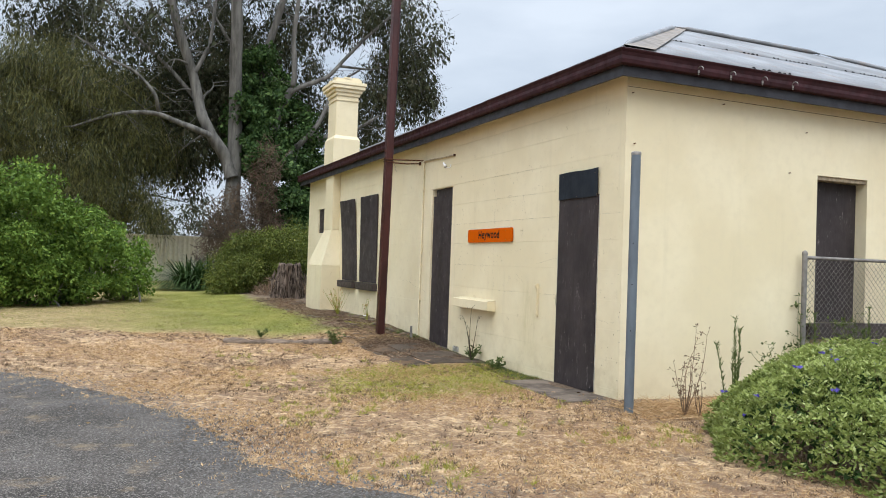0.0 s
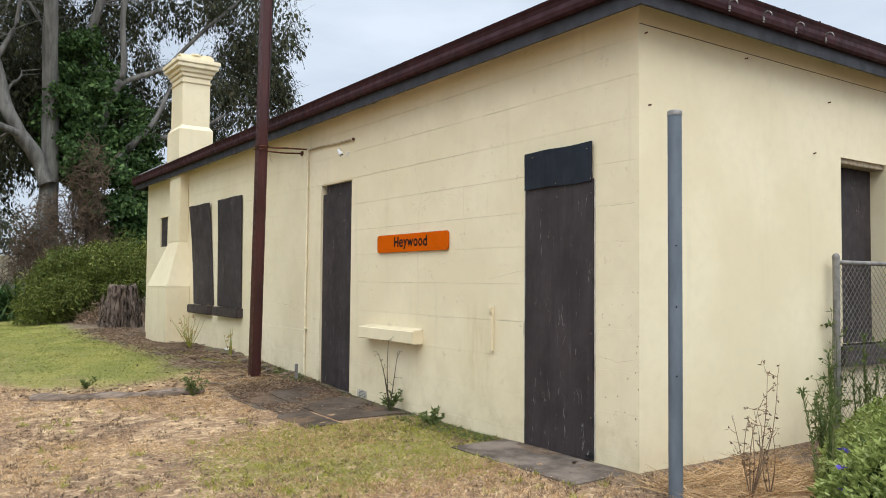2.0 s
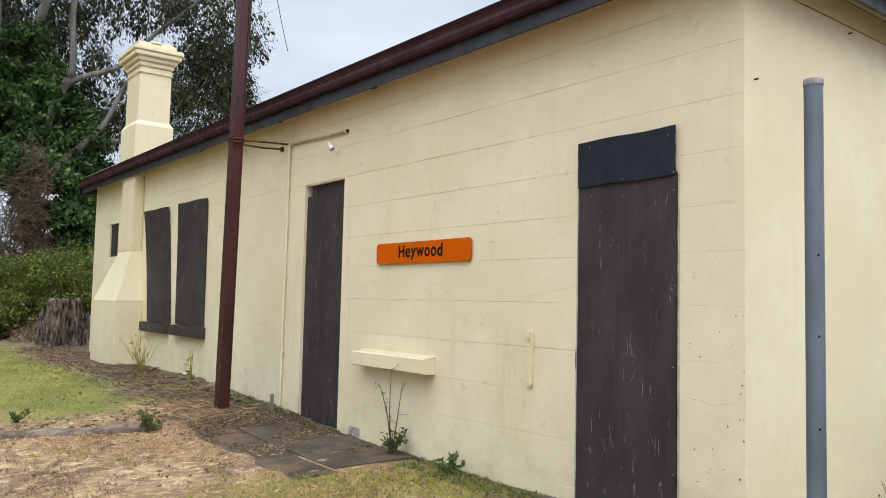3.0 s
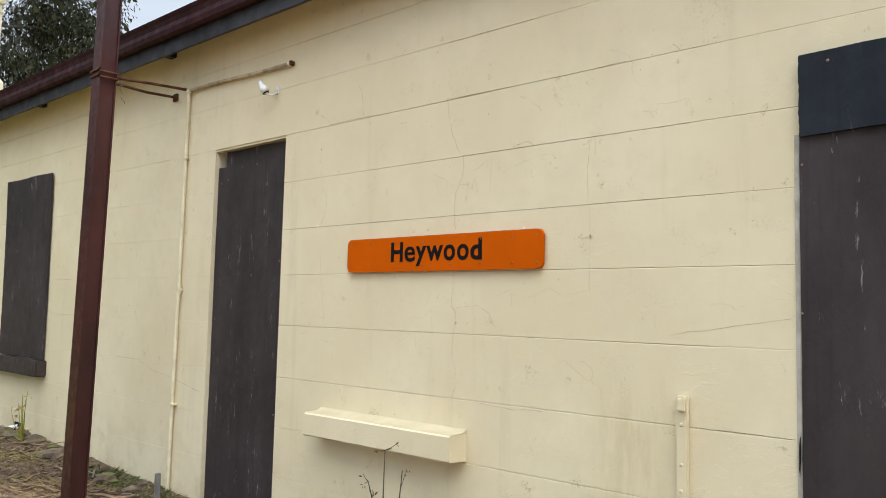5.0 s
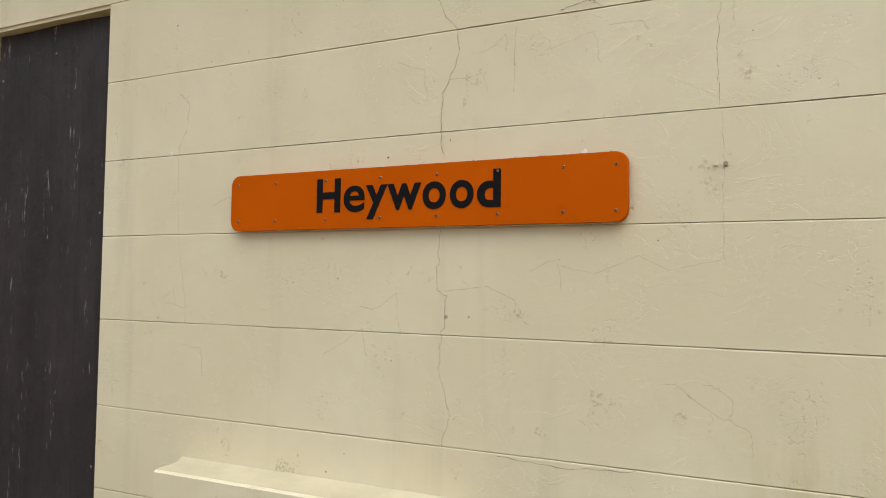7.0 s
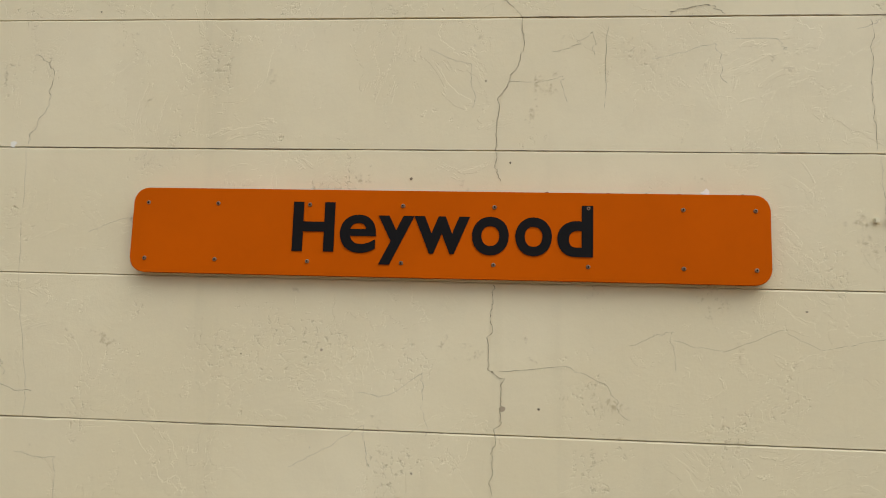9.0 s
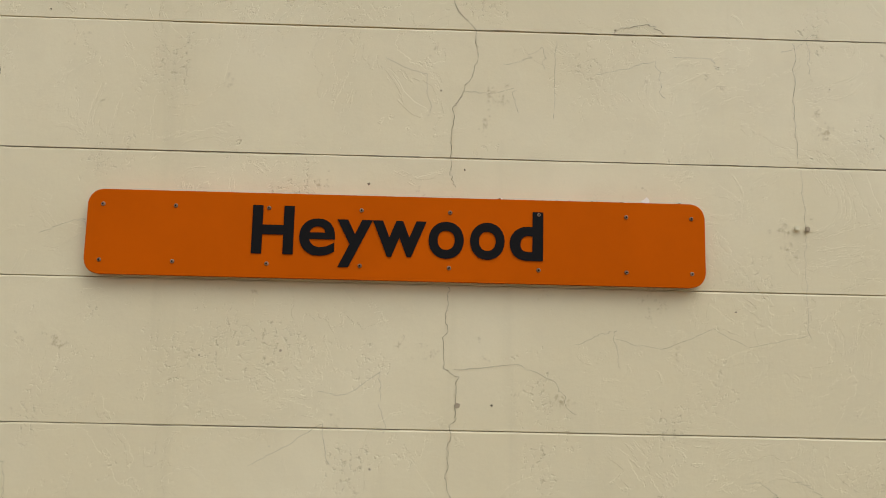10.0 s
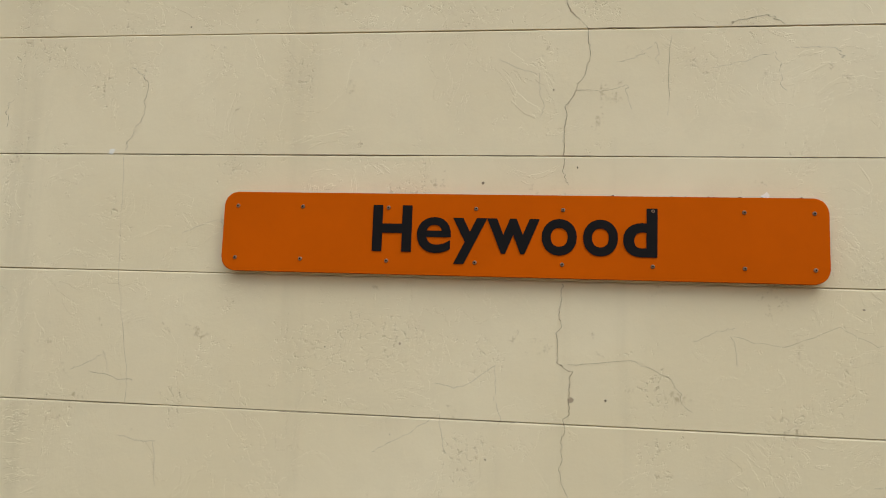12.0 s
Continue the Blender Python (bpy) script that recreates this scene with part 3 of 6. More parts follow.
def sweep_rect(name, profile, material, label, category, smooth=False):
    """A moulding round the building. profile: (out, z) from the wall's face, closed."""
    bm = bmesh.new()
    rings = []
    for sx, sy in ((-1, -1), (1, -1), (1, 1), (-1, 1)):
        bx, by = (WX if sx < 0 else BX), (EY if sy < 0 else FY + 0.3)
        rings.append([bm.verts.new((bx + sx * o, by + sy * o, z)) for o, z in profile])
    n = len(profile)
    for r in range(4):
        a, b = rings[r], rings[(r + 1) % 4]
        for i in range(n):
            j = (i + 1) % n
            bm.faces.new([a[i], a[j], b[j], b[i]])
    return tagged(part(name, bm, material, None, "", smooth), label, category, kind="structure")


eave_trim = sweep_rect("eave_trim", [(0.190, 3.468), (0.215, 3.468), (0.215, 3.73), (0.190, 3.73)],
                       DARKTRIM, "dark grey painted timber eave board under the gutter", "trim")
soffit = sweep_rect("soffit", [(0.003, 3.602), (0.193, 3.602), (0.193, 3.622), (0.003, 3.622)],
                    CREAM_END, "cream-painted boarded soffit under the eave", "trim")
gutter = sweep_rect("gutter", [(0.217, 3.574), (0.255, 3.570), (0.275, 3.586), (0.281, 3.624), (0.273, 3.662), (0.280, 3.696), (0.291, 3.716), (0.295, 3.730),
                               (0.285, 3.736), (0.275, 3.719), (0.263, 3.664), (0.269, 3.614), (0.250, 3.584), (0.226, 3.586), (0.226, 3.719), (0.217, 3.719)],
                    MAROON, "maroon painted metal roof gutter with dents", "gutter")
cornice_line = tagged(part("cornice_bead", boxed(WX - 0.002, BX, EY - 0.012, EY - 0.001, 3.427, 3.438, 0.003), CREAM_END),
                      "thin cream rendered bead under the eave", "trim", kind="structure")
# Thin dark strip under the bead that strengthens its line.
part("bead_dark_strip", boxed(WX + 0.006, BX, EY - 0.005, EY - 0.001, 3.4215, 3.4265), CRACK, cornice_line)
for by in (10.86, 12.90, 15.42):
    tagged(part("eave_bracket", boxed(WX - 0.188, WX - 0.002, by - 0.04, by + 0.04, 3.545, 3.601, 0.006), DARKTRIM),
           "short dark timber bracket under the eave", "bracket", "eave brackets")


# hooks left on the eave board
def hook(x):
    h = holder("eave_hook", "small rusty white hook on the eave board", "hook", (x, EY - 0.284, 3.612), "eave hooks")
    sp = Soup()
    a = np.linspace(0, 4.2, 10)
    sp.tube(np.stack([0.0 * a, -0.055 - 0.045 * np.cos(a) + 0.01, 0.045 * np.sin(a)], -1) + np.array([0, 0.02, 0]), [0.006] * 10, 6)
    sp.link("hook", GALV, h)
    part("plate", boxed(-0.012, 0.012, -0.002, 0.004, -0.02, 0.01), GALV, h)
    return h


for hx in (5.66, 6.10, 6.55, 7.00):
    hook(hx)


# ---- doors and shutters ----
def ragged_board(name, y0, y1, z0, z1, x0, x1, material, parent, seed, bend=0.0, skew=0.0):
    """An upright board with uneven edges; bend pulls its top off the wall."""
    rng = random.Random(seed)
    ny, nz = 7, 18
    bm = bmesh.new()
    sheet = []
    for side in (0, 1):
        rows = []
        for j in range(nz + 1):
            row = []
            for i in range(ny + 1):
                u, w = i / ny, j / nz
                y, z = y0 + (y1 - y0) * u, z0 + (z1 - z0) * w
                if i in (0, ny):
                    y += 0.0025 * math.sin(31 * w + seed) * math.sin(17 * w)
                if j in (0, nz):
                    z += 0.004 * math.sin(9 * u + seed)
                y += skew * (w - 0.5)
                x = (x0, x1)[side] - bend * w ** 3 * (0.6 + 0.4 * u) + 0.0015 * math.sin(3 * w + 5 * u + seed)
                row.append(bm.verts.new((x, y, z)))
            rows.append(row)
        sheet.append(rows)
    for side in (0, 1):
        for j in range(nz):
            for i in range(ny):
                r = sheet[side]
                bm.faces.new([r[j][i], r[j][i + 1], r[j + 1][i + 1], r[j + 1][i]])
    a, b = sheet
    for j in range(nz):
        for i in (0, ny):
            bm.faces.new([a[j][i], a[j + 1][i], b[j + 1][i], b[j][i]])
    for i in range(ny):
        for j in (0, nz):
            bm.faces.new([a[j][i], a[j][i + 1], b[j][i + 1], b[j][i]])
    return part(name, bm, material, parent)


def nail(parent, x, y, z, r=0.006, material=None):
    bm = bmesh.new()
    bmesh.ops.create_uvsphere(bm, u_segments=8, v_segments=5, radius=r)
    for v in bm.verts:
        v.co = (x + v.co.x * 0.5, y + v.co.y, z + v.co.z)
    part("nail", bm, material or STEEL, parent, "", True)


door_2 = tagged(holder("door_2", "", "", (0, 0, 0)), "tall boarded doorway with dark brown plywood and navy top panel", "door", kind="structure")
ragged_board("plywood_board", 7.352, 8.160, 0.119, 2.31, WX - 0.016, WX + 0.004, BOARD, door_2, 1)
ragged_board("top_panel", 7.356, 8.156, 2.290, 2.603, WX - 0.032, WX - 0.018, NAVY, door_2, 2)["label"] = "navy blue top panel"
for a, b in ((7.336, 7.349), (8.163, 8.182)):
    part("frame_edge", boxed(WX - 0.005, WX + 0.002, a, b, 0.13, 2.30, 0.001), GREYCAST, door_2)
# Flat black shapes over the board paint the shaded gaps at its broken edges.
for k, (y, z, w, t) in enumerate(((7.362, 0.165, 0.035, 0.035), (7.40, 0.148, 0.06, 0.016), (7.349, 0.42, 0.007, 0.05), (7.350, 0.86, 0.006, 0.07), (8.168, 1.1, 0.006, 0.09), (7.349, 1.5, 0.006, 0.05))):
    bm = bmesh.new()
    rr = random.Random(k)
    bm.faces.new([bm.verts.new((WX - 0.019, y + w * rr.uniform(0.5, 1) * math.cos(a), z + t * rr.uniform(0.5, 1) * math.sin(a))) for a in np.linspace(0, 2 * math.pi, 9, endpoint=False)])
    part("broken_edge_shade", bm, DARK, door_2)
for y, z in ((7.40, 2.55), (7.76, 2.31), (8.05, 2.56), (7.36, 2.31)):
    nail(door_2, WX - 0.033, y, z)
for y, z in ((7.37, 2.2), (8.15, 2.18), (7.36, 1.6), (8.155, 1.62), (7.37, 1.1), (8.15, 0.9), (7.37, 0.45), (7.76, 2.2)):
    nail(door_2, WX - 0.018, y, z, 0.005)
def scuffs(door, x, places, seed):
    """Pale scratches scraped into the board's paint: y, z, length, lean."""
    rr = random.Random(seed)
    for y, z, length, lean in places:
        bm = bmesh.new()
        n = 7
        left, right = [], []
        for i in range(n):
            k = i / (n - 1)
            w = 0.0035 * math.sin(math.pi * (0.08 + 0.84 * k)) * rr.uniform(0.4, 1.0)
            c = y + lean * length * (k - 0.5) + rr.uniform(-0.002, 0.002)
            left.append(bm.verts.new((x, c - w, z + length * (k - 0.5))))
            right.append(bm.verts.new((x, c + w, z + length * (k - 0.5))))
        for i in range(n - 1):
            bm.faces.new([left[i], right[i], right[i + 1], left[i + 1]])
        part("scuff", bm, SCUFF, door)


scuffs(door_2, WX - 0.0182, ((7.70, 1.24, 0.15, -0.12), (7.685, 1.18, 0.08, 0.10), (7.72, 1.20, 0.10, 0.02), (7.66, 1.15, 0.03, 0.9), (7.67, 1.03, 0.08, -0.5), (7.86, 0.62, 0.16, 0.03), (7.84, 0.56, 0.07, 0.0),
                             (7.50, 0.60, 0.13, 0.0), (7.475, 0.60, 0.11, 0.04), (7.52, 0.63, 0.05, 0.2), (7.90, 0.25, 0.03, 0.5), (7.42, 2.15, 0.09, -0.2), (8.02, 0.66, 0.10, 0.02), (7.95, 1.75, 0.10, 0.0)), 3)
scuffs(door_2, WX - 0.0184, ((8.05, 0.26, 0.05, 0.3), (7.45, 0.22, 0.09, -0.3), (7.60, 0.95, 0.12, 0.0)), 4)
door_1 = tagged(holder("door_1", "", "", (0, 0, 0)), "recessed doorway closed with worn dark brown boards", "door", kind="structure")
ragged_board("plywood_board", 11.40, 12.225, 0.16, 2.60, WX + 0.028, WX + 0.046, BOARD, door_1, 3)
ragged_board("upper_board", 11.40, 12.16, 2.56, 2.712, WX + 0.05, WX + 0.066, BOARD, door_1, 4)
for y, z in ((12.1, 2.5), (11.75, 2.58), (12.18, 2.48), (11.45, 1.9), (12.19, 1.5), (11.45, 0.9)):
    nail(door_1, WX + 0.027, y, z, 0.006)
part("doorstep", boxed(WX - 0.03, WX + 0.3, 11.33, 12.25, 0.08, 0.155, 0.008), CONCRETE, door_1)


def shuttered_window(name, y0, y1, z1, bend, skew, seed, label):
    win = tagged(holder(name, "", "", (0, 0, 0)), label, "window", kind="structure")
    ragged_board("shutter_board", y0, y1, 1.045, z1, WX - 0.026, WX - 0.006, BOARD, win, seed, bend, skew)
    part("window_sill", boxed(WX - 0.10, WX + 0.1, y0 - 0.06, y1 + 0.04, 0.885, 1.035, 0.012), SILL, win, "dark painted window sill")
    # Near-black plate in place of the unlit room behind the shutter.
    part("back_board", boxed(WX + 0.20, WX + 0.22, y0, y1, 1.0, 2.82), DARK, win)


shuttered_window("window_2", 15.06, 16.17, 2.845, 0.02, 0.03, 5, "window boarded with a dark brown panel")
shuttered_window("window_1", 16.505, 17.59, 2.84, 0.05, 0.25, 6, "window boarded with a warped dark brown panel")
niche = tagged(holder("window_3", "", "", (0, 0, 0)), "small window opening filled dark by a board near its face", "window", kind="structure")
# Dark board set near the face so the opening reads dark from the camera.
part("board", boxed(WX + 0.03, WX + 0.05, 19.4, 19.95, 2.15, 2.78), BOARD, niche)
part("lintel", boxed(WX - 0.008, WX + 0.1, 19.34, 20.0, 2.772, 2.80), CREAM, niche)
end_window = tagged(holder("window_4", "", "", (0, 0, 0)), "recessed end-wall window closed with a dark board", "window", kind="structure")
part("board", boxed(7.70, 8.60, EY + 0.16, EY + 0.18, 0.9, 2.64), BOARD, end_window)
part("head_frame", boxed(7.70, 8.60, EY + 0.02, EY + 0.15, 2.64, 2.70, 0.006), BARE, end_window)
part("window_sill", boxed(7.58, 8.98, EY - 0.09, EY + 0.15, 0.745, 0.93, 0.012), SILL, end_window, "dark painted window sill")


# ---- chimney ----
def frustum(bm, lo, hi, z0, z1):
    a = [bm.verts.new((x, y, z0)) for x, y in ((lo[0], lo[2]), (lo[1], lo[2]), (lo[1], lo[3]), (lo[0], lo[3]))]
    b = [bm.verts.new((x, y, z1)) for x, y in ((hi[0], hi[2]), (hi[1], hi[2]), (hi[1], hi[3]), (hi[0], hi[3]))]
    bm.faces.new(a)
    bm.faces.new(b)
    for i in range(4):
        bm.faces.new([a[i], a[(i + 1) % 4], b[(i + 1) % 4], b[i]])


chimney = holder("chimney", "tall cream-painted masonry chimney with moulded cap and sloped breast", "chimney", (0, 0, 0))
up = (4.79, 5.38, 17.98, 18.68)
lowr = (4.53, WX, 17.80, 19.22)
bm = bmesh.new()
frustum(bm, lowr, lowr, -0.1, 1.36)
bmesh.ops.bevel(bm, geom=list(bm.edges), offset=0.015, segments=2, affect="EDGES")
part("breast_base", bm, CREAM, chimney)
bm = bmesh.new()
frustum(bm, (lowr[0] + 0.004, WX, lowr[2] + 0.004, lowr[3] - 0.004), (up[0], WX, up[2], up[3]), 1.355, 2.2)
part("breast_slope", bm, CREAM, chimney)
part("breast", boxed(up[0], WX, up[2], up[3], 2.195, 3.75, 0.012), CREAM, chimney)
bm = bmesh.new()
sk = (4.77, 5.30, 17.90, 18.62)


def grown(r, d):
    return (r[0] - d, r[1] + d, r[2] - d, r[3] + d)


frustum(bm, grown(sk, 0.05), grown(sk, 0.05), 3.7, 4.33)
frustum(bm, grown(sk, 0.05), sk, 4.33, 4.41)
part("chimney_base", bm, CREAM, chimney)
part("chimney_shaft", boxed(sk[0], sk[1], sk[2], sk[3], 4.40, 5.34, 0.012), CREAM, chimney)
for g, z0, z1 in ((0.022, 5.22, 5.26), (0.03, 5.34, 5.42), (0.07, 5.42, 5.50), (0.125, 5.50, 5.58), (0.15, 5.58, 5.66), (0.05, 5.66, 5.75)):
    r = grown(sk, g)
    part("cap_course", boxed(r[0], r[1], r[2], r[3], z0, z1, 0.012), CREAM, chimney)
for k, (a, b) in enumerate(((4.80, 18.0), (5.0, 17.90), (5.22, 17.95), (4.80, 18.4), (5.1, 18.45))):
    part("cap_brick", boxed(a - 0.1, a + 0.1, b - 0.07, b + 0.1, 5.73, 5.768 + 0.012 * (k % 3), 0.02), CREAM, chimney)


# ---- fittings on the wall ----
def build_sign():
    y0, y1, z0, z1, r = 9.322, 10.715, 1.810, 2.001, 0.032
    sign = holder("station_sign", "orange station name board with black Heywood lettering", "sign", (WX - 0.025, (y0 + y1) / 2, (z0 + z1) / 2))
    hw, hh = (y1 - y0) / 2, (z1 - z0) / 2
    bm = bmesh.new()
    ring = []
    for cy, cz, a0 in ((hw - r, hh - r, 0), (-hw + r, hh - r, 90), (-hw + r, -hh + r, 180), (hw - r, -hh + r, 270)):
        for k in range(6):
            a = radians(a0 + 18 * k)
            ring.append((cy + r * math.cos(a), cz + r * math.sin(a)))
    front = [bm.verts.new((0, a, b)) for a, b in ring]
    back = [bm.verts.new((0.018, a, b)) for a, b in ring]
    bm.faces.new(front)
    bm.faces.new(back)
    for i in range(len(ring)):
        j = (i + 1) % len(ring)
        bm.faces.new([front[i], front[j], back[j], back[i]])
    edges = [e for e in bm.edges if e.verts[0].co.x < 0.001 and e.verts[1].co.x < 0.001]
    bmesh.ops.bevel(bm, geom=edges, offset=0.0015, segments=1, affect="EDGES")
    part("board", bm, ORANGE, sign)
    for b in (-0.5, 0.0, 0.5):
        part("batten", boxed(0.0181, 0.0255, b - 0.03, b + 0.03, -0.08, 0.08), RUST, sign)
    # the letters, each with its left and right edge along the board and its lower and upper edge
    def along(k):
        return 10.346 - k / 519.0 * 0.655

    for ch, a, b, lo, hi in (("H", 0, 74, 1.863, 1.973), ("e", 84, 148, 1.8615, 1.946), ("y", 151, 214, 1.837, 1.945), ("w", 214, 310, 1.863, 1.945),
                             ("o", 314, 377, 1.8615, 1.946), ("o", 388, 450, 1.8615, 1.946), ("d", 459, 519, 1.8615, 1.973)):
        cu = bpy.data.curves.new("letter", "FONT")
        cu.body = ch
        cu.size, cu.extrude, cu.offset, cu.resolution_u = 0.15, 0.0006, TEXT_BOLD * {"e": 0.5, "o": 0.72, "w": 0.85, "y": 0.85}.get(ch, 1.0), 6
        ob = link("letter", cu, BLACK, sign, "black letter " + ch)
        bpy.context.view_layer.update()
        (xa, ya, _), (xb, yb, _) = ob.bound_box[0], ob.bound_box[6]
        sx, sy = (along(a) - along(b)) / (xb - xa), (hi - lo) / (yb - ya)
        # y runs to the reader's left on this wall
        ob.matrix_basis = Matrix(((0, 0, -1, -0.0012), (-sx, 0, 0, along(a) - (y0 + y1) / 2 + xa * sx), (0, sy, 0, lo - (z0 + z1) / 2 - ya * sy), (0, 0, 0, 1)))
    for row, z in enumerate((1.967, 1.841)):
        for k, px in enumerate((165, 292, 456, 619, 776, 934, 1090, 1207)):
            y = 10.681 - (px - 165) / (1207 - 165) * (10.681 - 9.353)
            bm = bmesh.new()
            bmesh.ops.create_cone(bm, cap_ends=True, segments=10, radius1=0.0052, radius2=0.0035, depth=0.003)
            for v in bm.verts:
                v.co = Vector((-v.co.z - 0.0014, v.co.x, v.co.y)) + Vector((0, y - (y0 + y1) / 2, z - (z0 + z1) / 2))
            sc = part("screw", bm, STEEL, sign)
            bm = bmesh.new()
            bmesh.ops.create_cone(bm, cap_ends=True, segments=8, radius1=0.0018, radius2=0.0018, depth=0.0008)
            for v in bm.verts:
                v.co = Vector((-v.co.z - 0.0033, v.co.x, v.co.y)) + Vector((0, y - (y0 + y1) / 2, z - (z0 + z1) / 2))
            part("screw_socket", bm, BLACK, sc)


TEXT_BOLD = 0.0045
build_sign()


def crumbs():
    """Rusty crumbs and lifted paint along the top edge of the sign."""
    rr = random.Random(9)
    for k in range(26):
        y, s = rr.uniform(9.36, 9.80), rr.uniform(0.0015, 0.0045)
        bm = bmesh.new()
        bmesh.ops.create_icosphere(bm, subdivisions=1, radius=s)
        for v in bm.verts:
            v.co = (WX - 0.004 + v.co.x * 0.8, y + v.co.y * rr.uniform(0.7, 1.8), 2.0035 + v.co.z * rr.uniform(0.6, 1.2))
        part("crumb", bm, RUST if k % 3 else FLAKE, wall_west)


crumbs()

def build_ledge():
    """A cast ledge whose top is flaunched up to the wall with mortar."""
    rng = random.Random(21)
    y0, y1, n = 9.787, 10.937, 24
    bm, top = bmesh.new(), bmesh.new()
    rings, caps = [], []
    for i in range(n + 1):
        y = y0 + (y1 - y0) * i / n
        j = lambda a: rng.uniform(-a, a)
        prof = [(WX - 0.001, 0.846 + j(0.002)), (4.838, 0.848 + j(0.003)), (4.830 + j(0.001), 0.856), (4.829 + j(0.001), 0.974), (4.838, 0.980), (WX - 0.001, 0.980)]
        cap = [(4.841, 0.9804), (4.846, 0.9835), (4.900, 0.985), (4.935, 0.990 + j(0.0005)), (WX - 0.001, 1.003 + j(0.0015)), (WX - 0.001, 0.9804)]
        rings.append([bm.verts.new((x, y, z)) for x, z in prof])
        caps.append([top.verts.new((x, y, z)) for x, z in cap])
    for m, rr in ((bm, rings), (top, caps)):
        for a, b in zip(rr, rr[1:]):
            for k in range(6):
                m.faces.new([a[k], a[(k + 1) % 6], b[(k + 1) % 6], b[k]])
        m.faces.new(caps[0] if m is top else rings[0])
        m.faces.new(caps[-1] if m is top else rings[-1])
    ob = part("wall_ledge", bm, CREAM)
    # Top coloured darker to offset its skylight, with a little dirt.
    part("mortar_fillet", top, plain("dimmed_cream_mortar", (0.55, 0.47, 0.30), 0.85, 0, 0.07, 5, 0.4, 60), ob, "slightly dirty cream mortar fillet toned down against skylight")
    tagged(ob, "thick cream-painted concrete ledge fixed on the wall", "ledge")


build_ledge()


def build_lever():
    h = holder("wall_bracket", "cream-painted iron bracket strip bolted to the wall", "bracket", (WX, 8.625, 1.07))
    part("strip", boxed(-0.03, -0.001, -0.022, 0.022, -0.205, 0.205, 0.003), CREAM, h)
    part("head", boxed(-0.05, -0.03, -0.018, 0.012, 0.145, 0.195, 0.004), CREAM, h)
    part("side_flange", boxed(-0.012, -0.001, 0.022, 0.036, -0.1, 0.1), CREAM, h)
    for z in (0.09, -0.07, -0.175):
        nail(h, -0.031, 0.0, z, 0.008, CREAM)


build_lever()


def build_conduit():
    h = holder("conduit", "thin cream-painted electrical conduit running up the wall", "conduit", (WX, 12.615, 0.15))
    sp = Soup()
    n = 16
    z = np.linspace(0, 3.07, n)
    sp.tube(np.stack([-0.022 + 0 * z, 0.024 * (1 - z / 3) + 0.003 * np.sin(z * 2.2), z], -1), [0.0145] * n, 10)
    sp.link("upright_pipe", CONDUIT, h)
    sp = Soup()
    y = np.linspace(0, -1.25, n)
    sp.tube(np.stack([-0.022 + 0 * y, y, 3.083 + 0.026 * y + 0.004 * np.sin(-y * 5)], -1), [0.0125] * n, 10)
    sp.link("cross_pipe", GRIMYPIPE, h, "grimy cross pipe")
    for zz in (0.7, 1.55, 2.55):
        part("saddle", boxed(-0.040, -0.001, -0.022, 0.022, zz, zz + 0.018, 0.003), CONDUIT, h)
    for zz in (1.56,):
        sp = Soup()
        sp.tube([(-0.022, 0, zz - 0.03), (-0.022, 0, zz + 0.03)], [0.019] * 2, 10)
        sp.link("coupling", CONDUIT, h)
    bm = bmesh.new()
    bmesh.ops.create_uvsphere(bm, u_segments=12, v_segments=8, radius=0.024)
    for v in bm.verts:
        v.co = (v.co.x - 0.02, v.co.y, v.co.z + 3.075)
    part("elbow", bm, CONDUIT, h, "", True)
    bm = bmesh.new()
    bmesh.ops.create_uvsphere(bm, u_segments=12, v_segments=8, radius=0.02)
    for v in bm.verts:
        v.co = (v.co.x - 0.02, v.co.y - 1.255, v.co.z + 3.050)
    part("end_box", bm, CONDUIT, h, "", True)
    part("end_clamp", boxed(-0.035, -0.001, -1.285, -1.262, 3.035, 3.066, 0.004), RUST, h, "rusty pipe clamp")


build_conduit()


def build_wall_lamp():
    h = holder("wall_lamp", "small white bare bulb holder on a curved arm", "lamp", (WX, 11.505, 3.05))
    h.scale = (0.8, 0.8, 0.8)
    a = np.linspace(0, np.pi, 10)
    sp = Soup()
    sp.tube(np.stack([-0.005 - 0.05 * (1 - np.cos(a)) / 1, 0.0 * a + 0.03 * (1 - np.cos(a)), -0.045 * np.sin(a)], -1), [0.007] * 10, 8)
    sp.link("arm", WHITE, h)
    sp = Soup()
    p0, ax = np.array([-0.10, 0.062, 0.0]), np.array([-0.35, 0.35, 0.85])
    ks = (-0.035, -0.03, 0.0, 0.02, 0.022, 0.06, 0.062, 0.075, 0.076)
    sp.tube([p0 + ax * k for k in ks], (0.001, 0.036, 0.036, 0.030, 0.024, 0.022, 0.016, 0.014, 0.001), 14)
    sp.link("lamp_holder", WHITE, h)
    sp = Soup()
    sp.tube([p0 + ax * k for k in (-0.045, -0.036)], (0.024, 0.030), 14)
    sp.link("socket", BLACK, h)
    part("wall_plate", boxed(-0.006, -0.001, -0.02, 0.02, -0.03, 0.03, 0.002), WHITE, h)


build_wall_lamp()


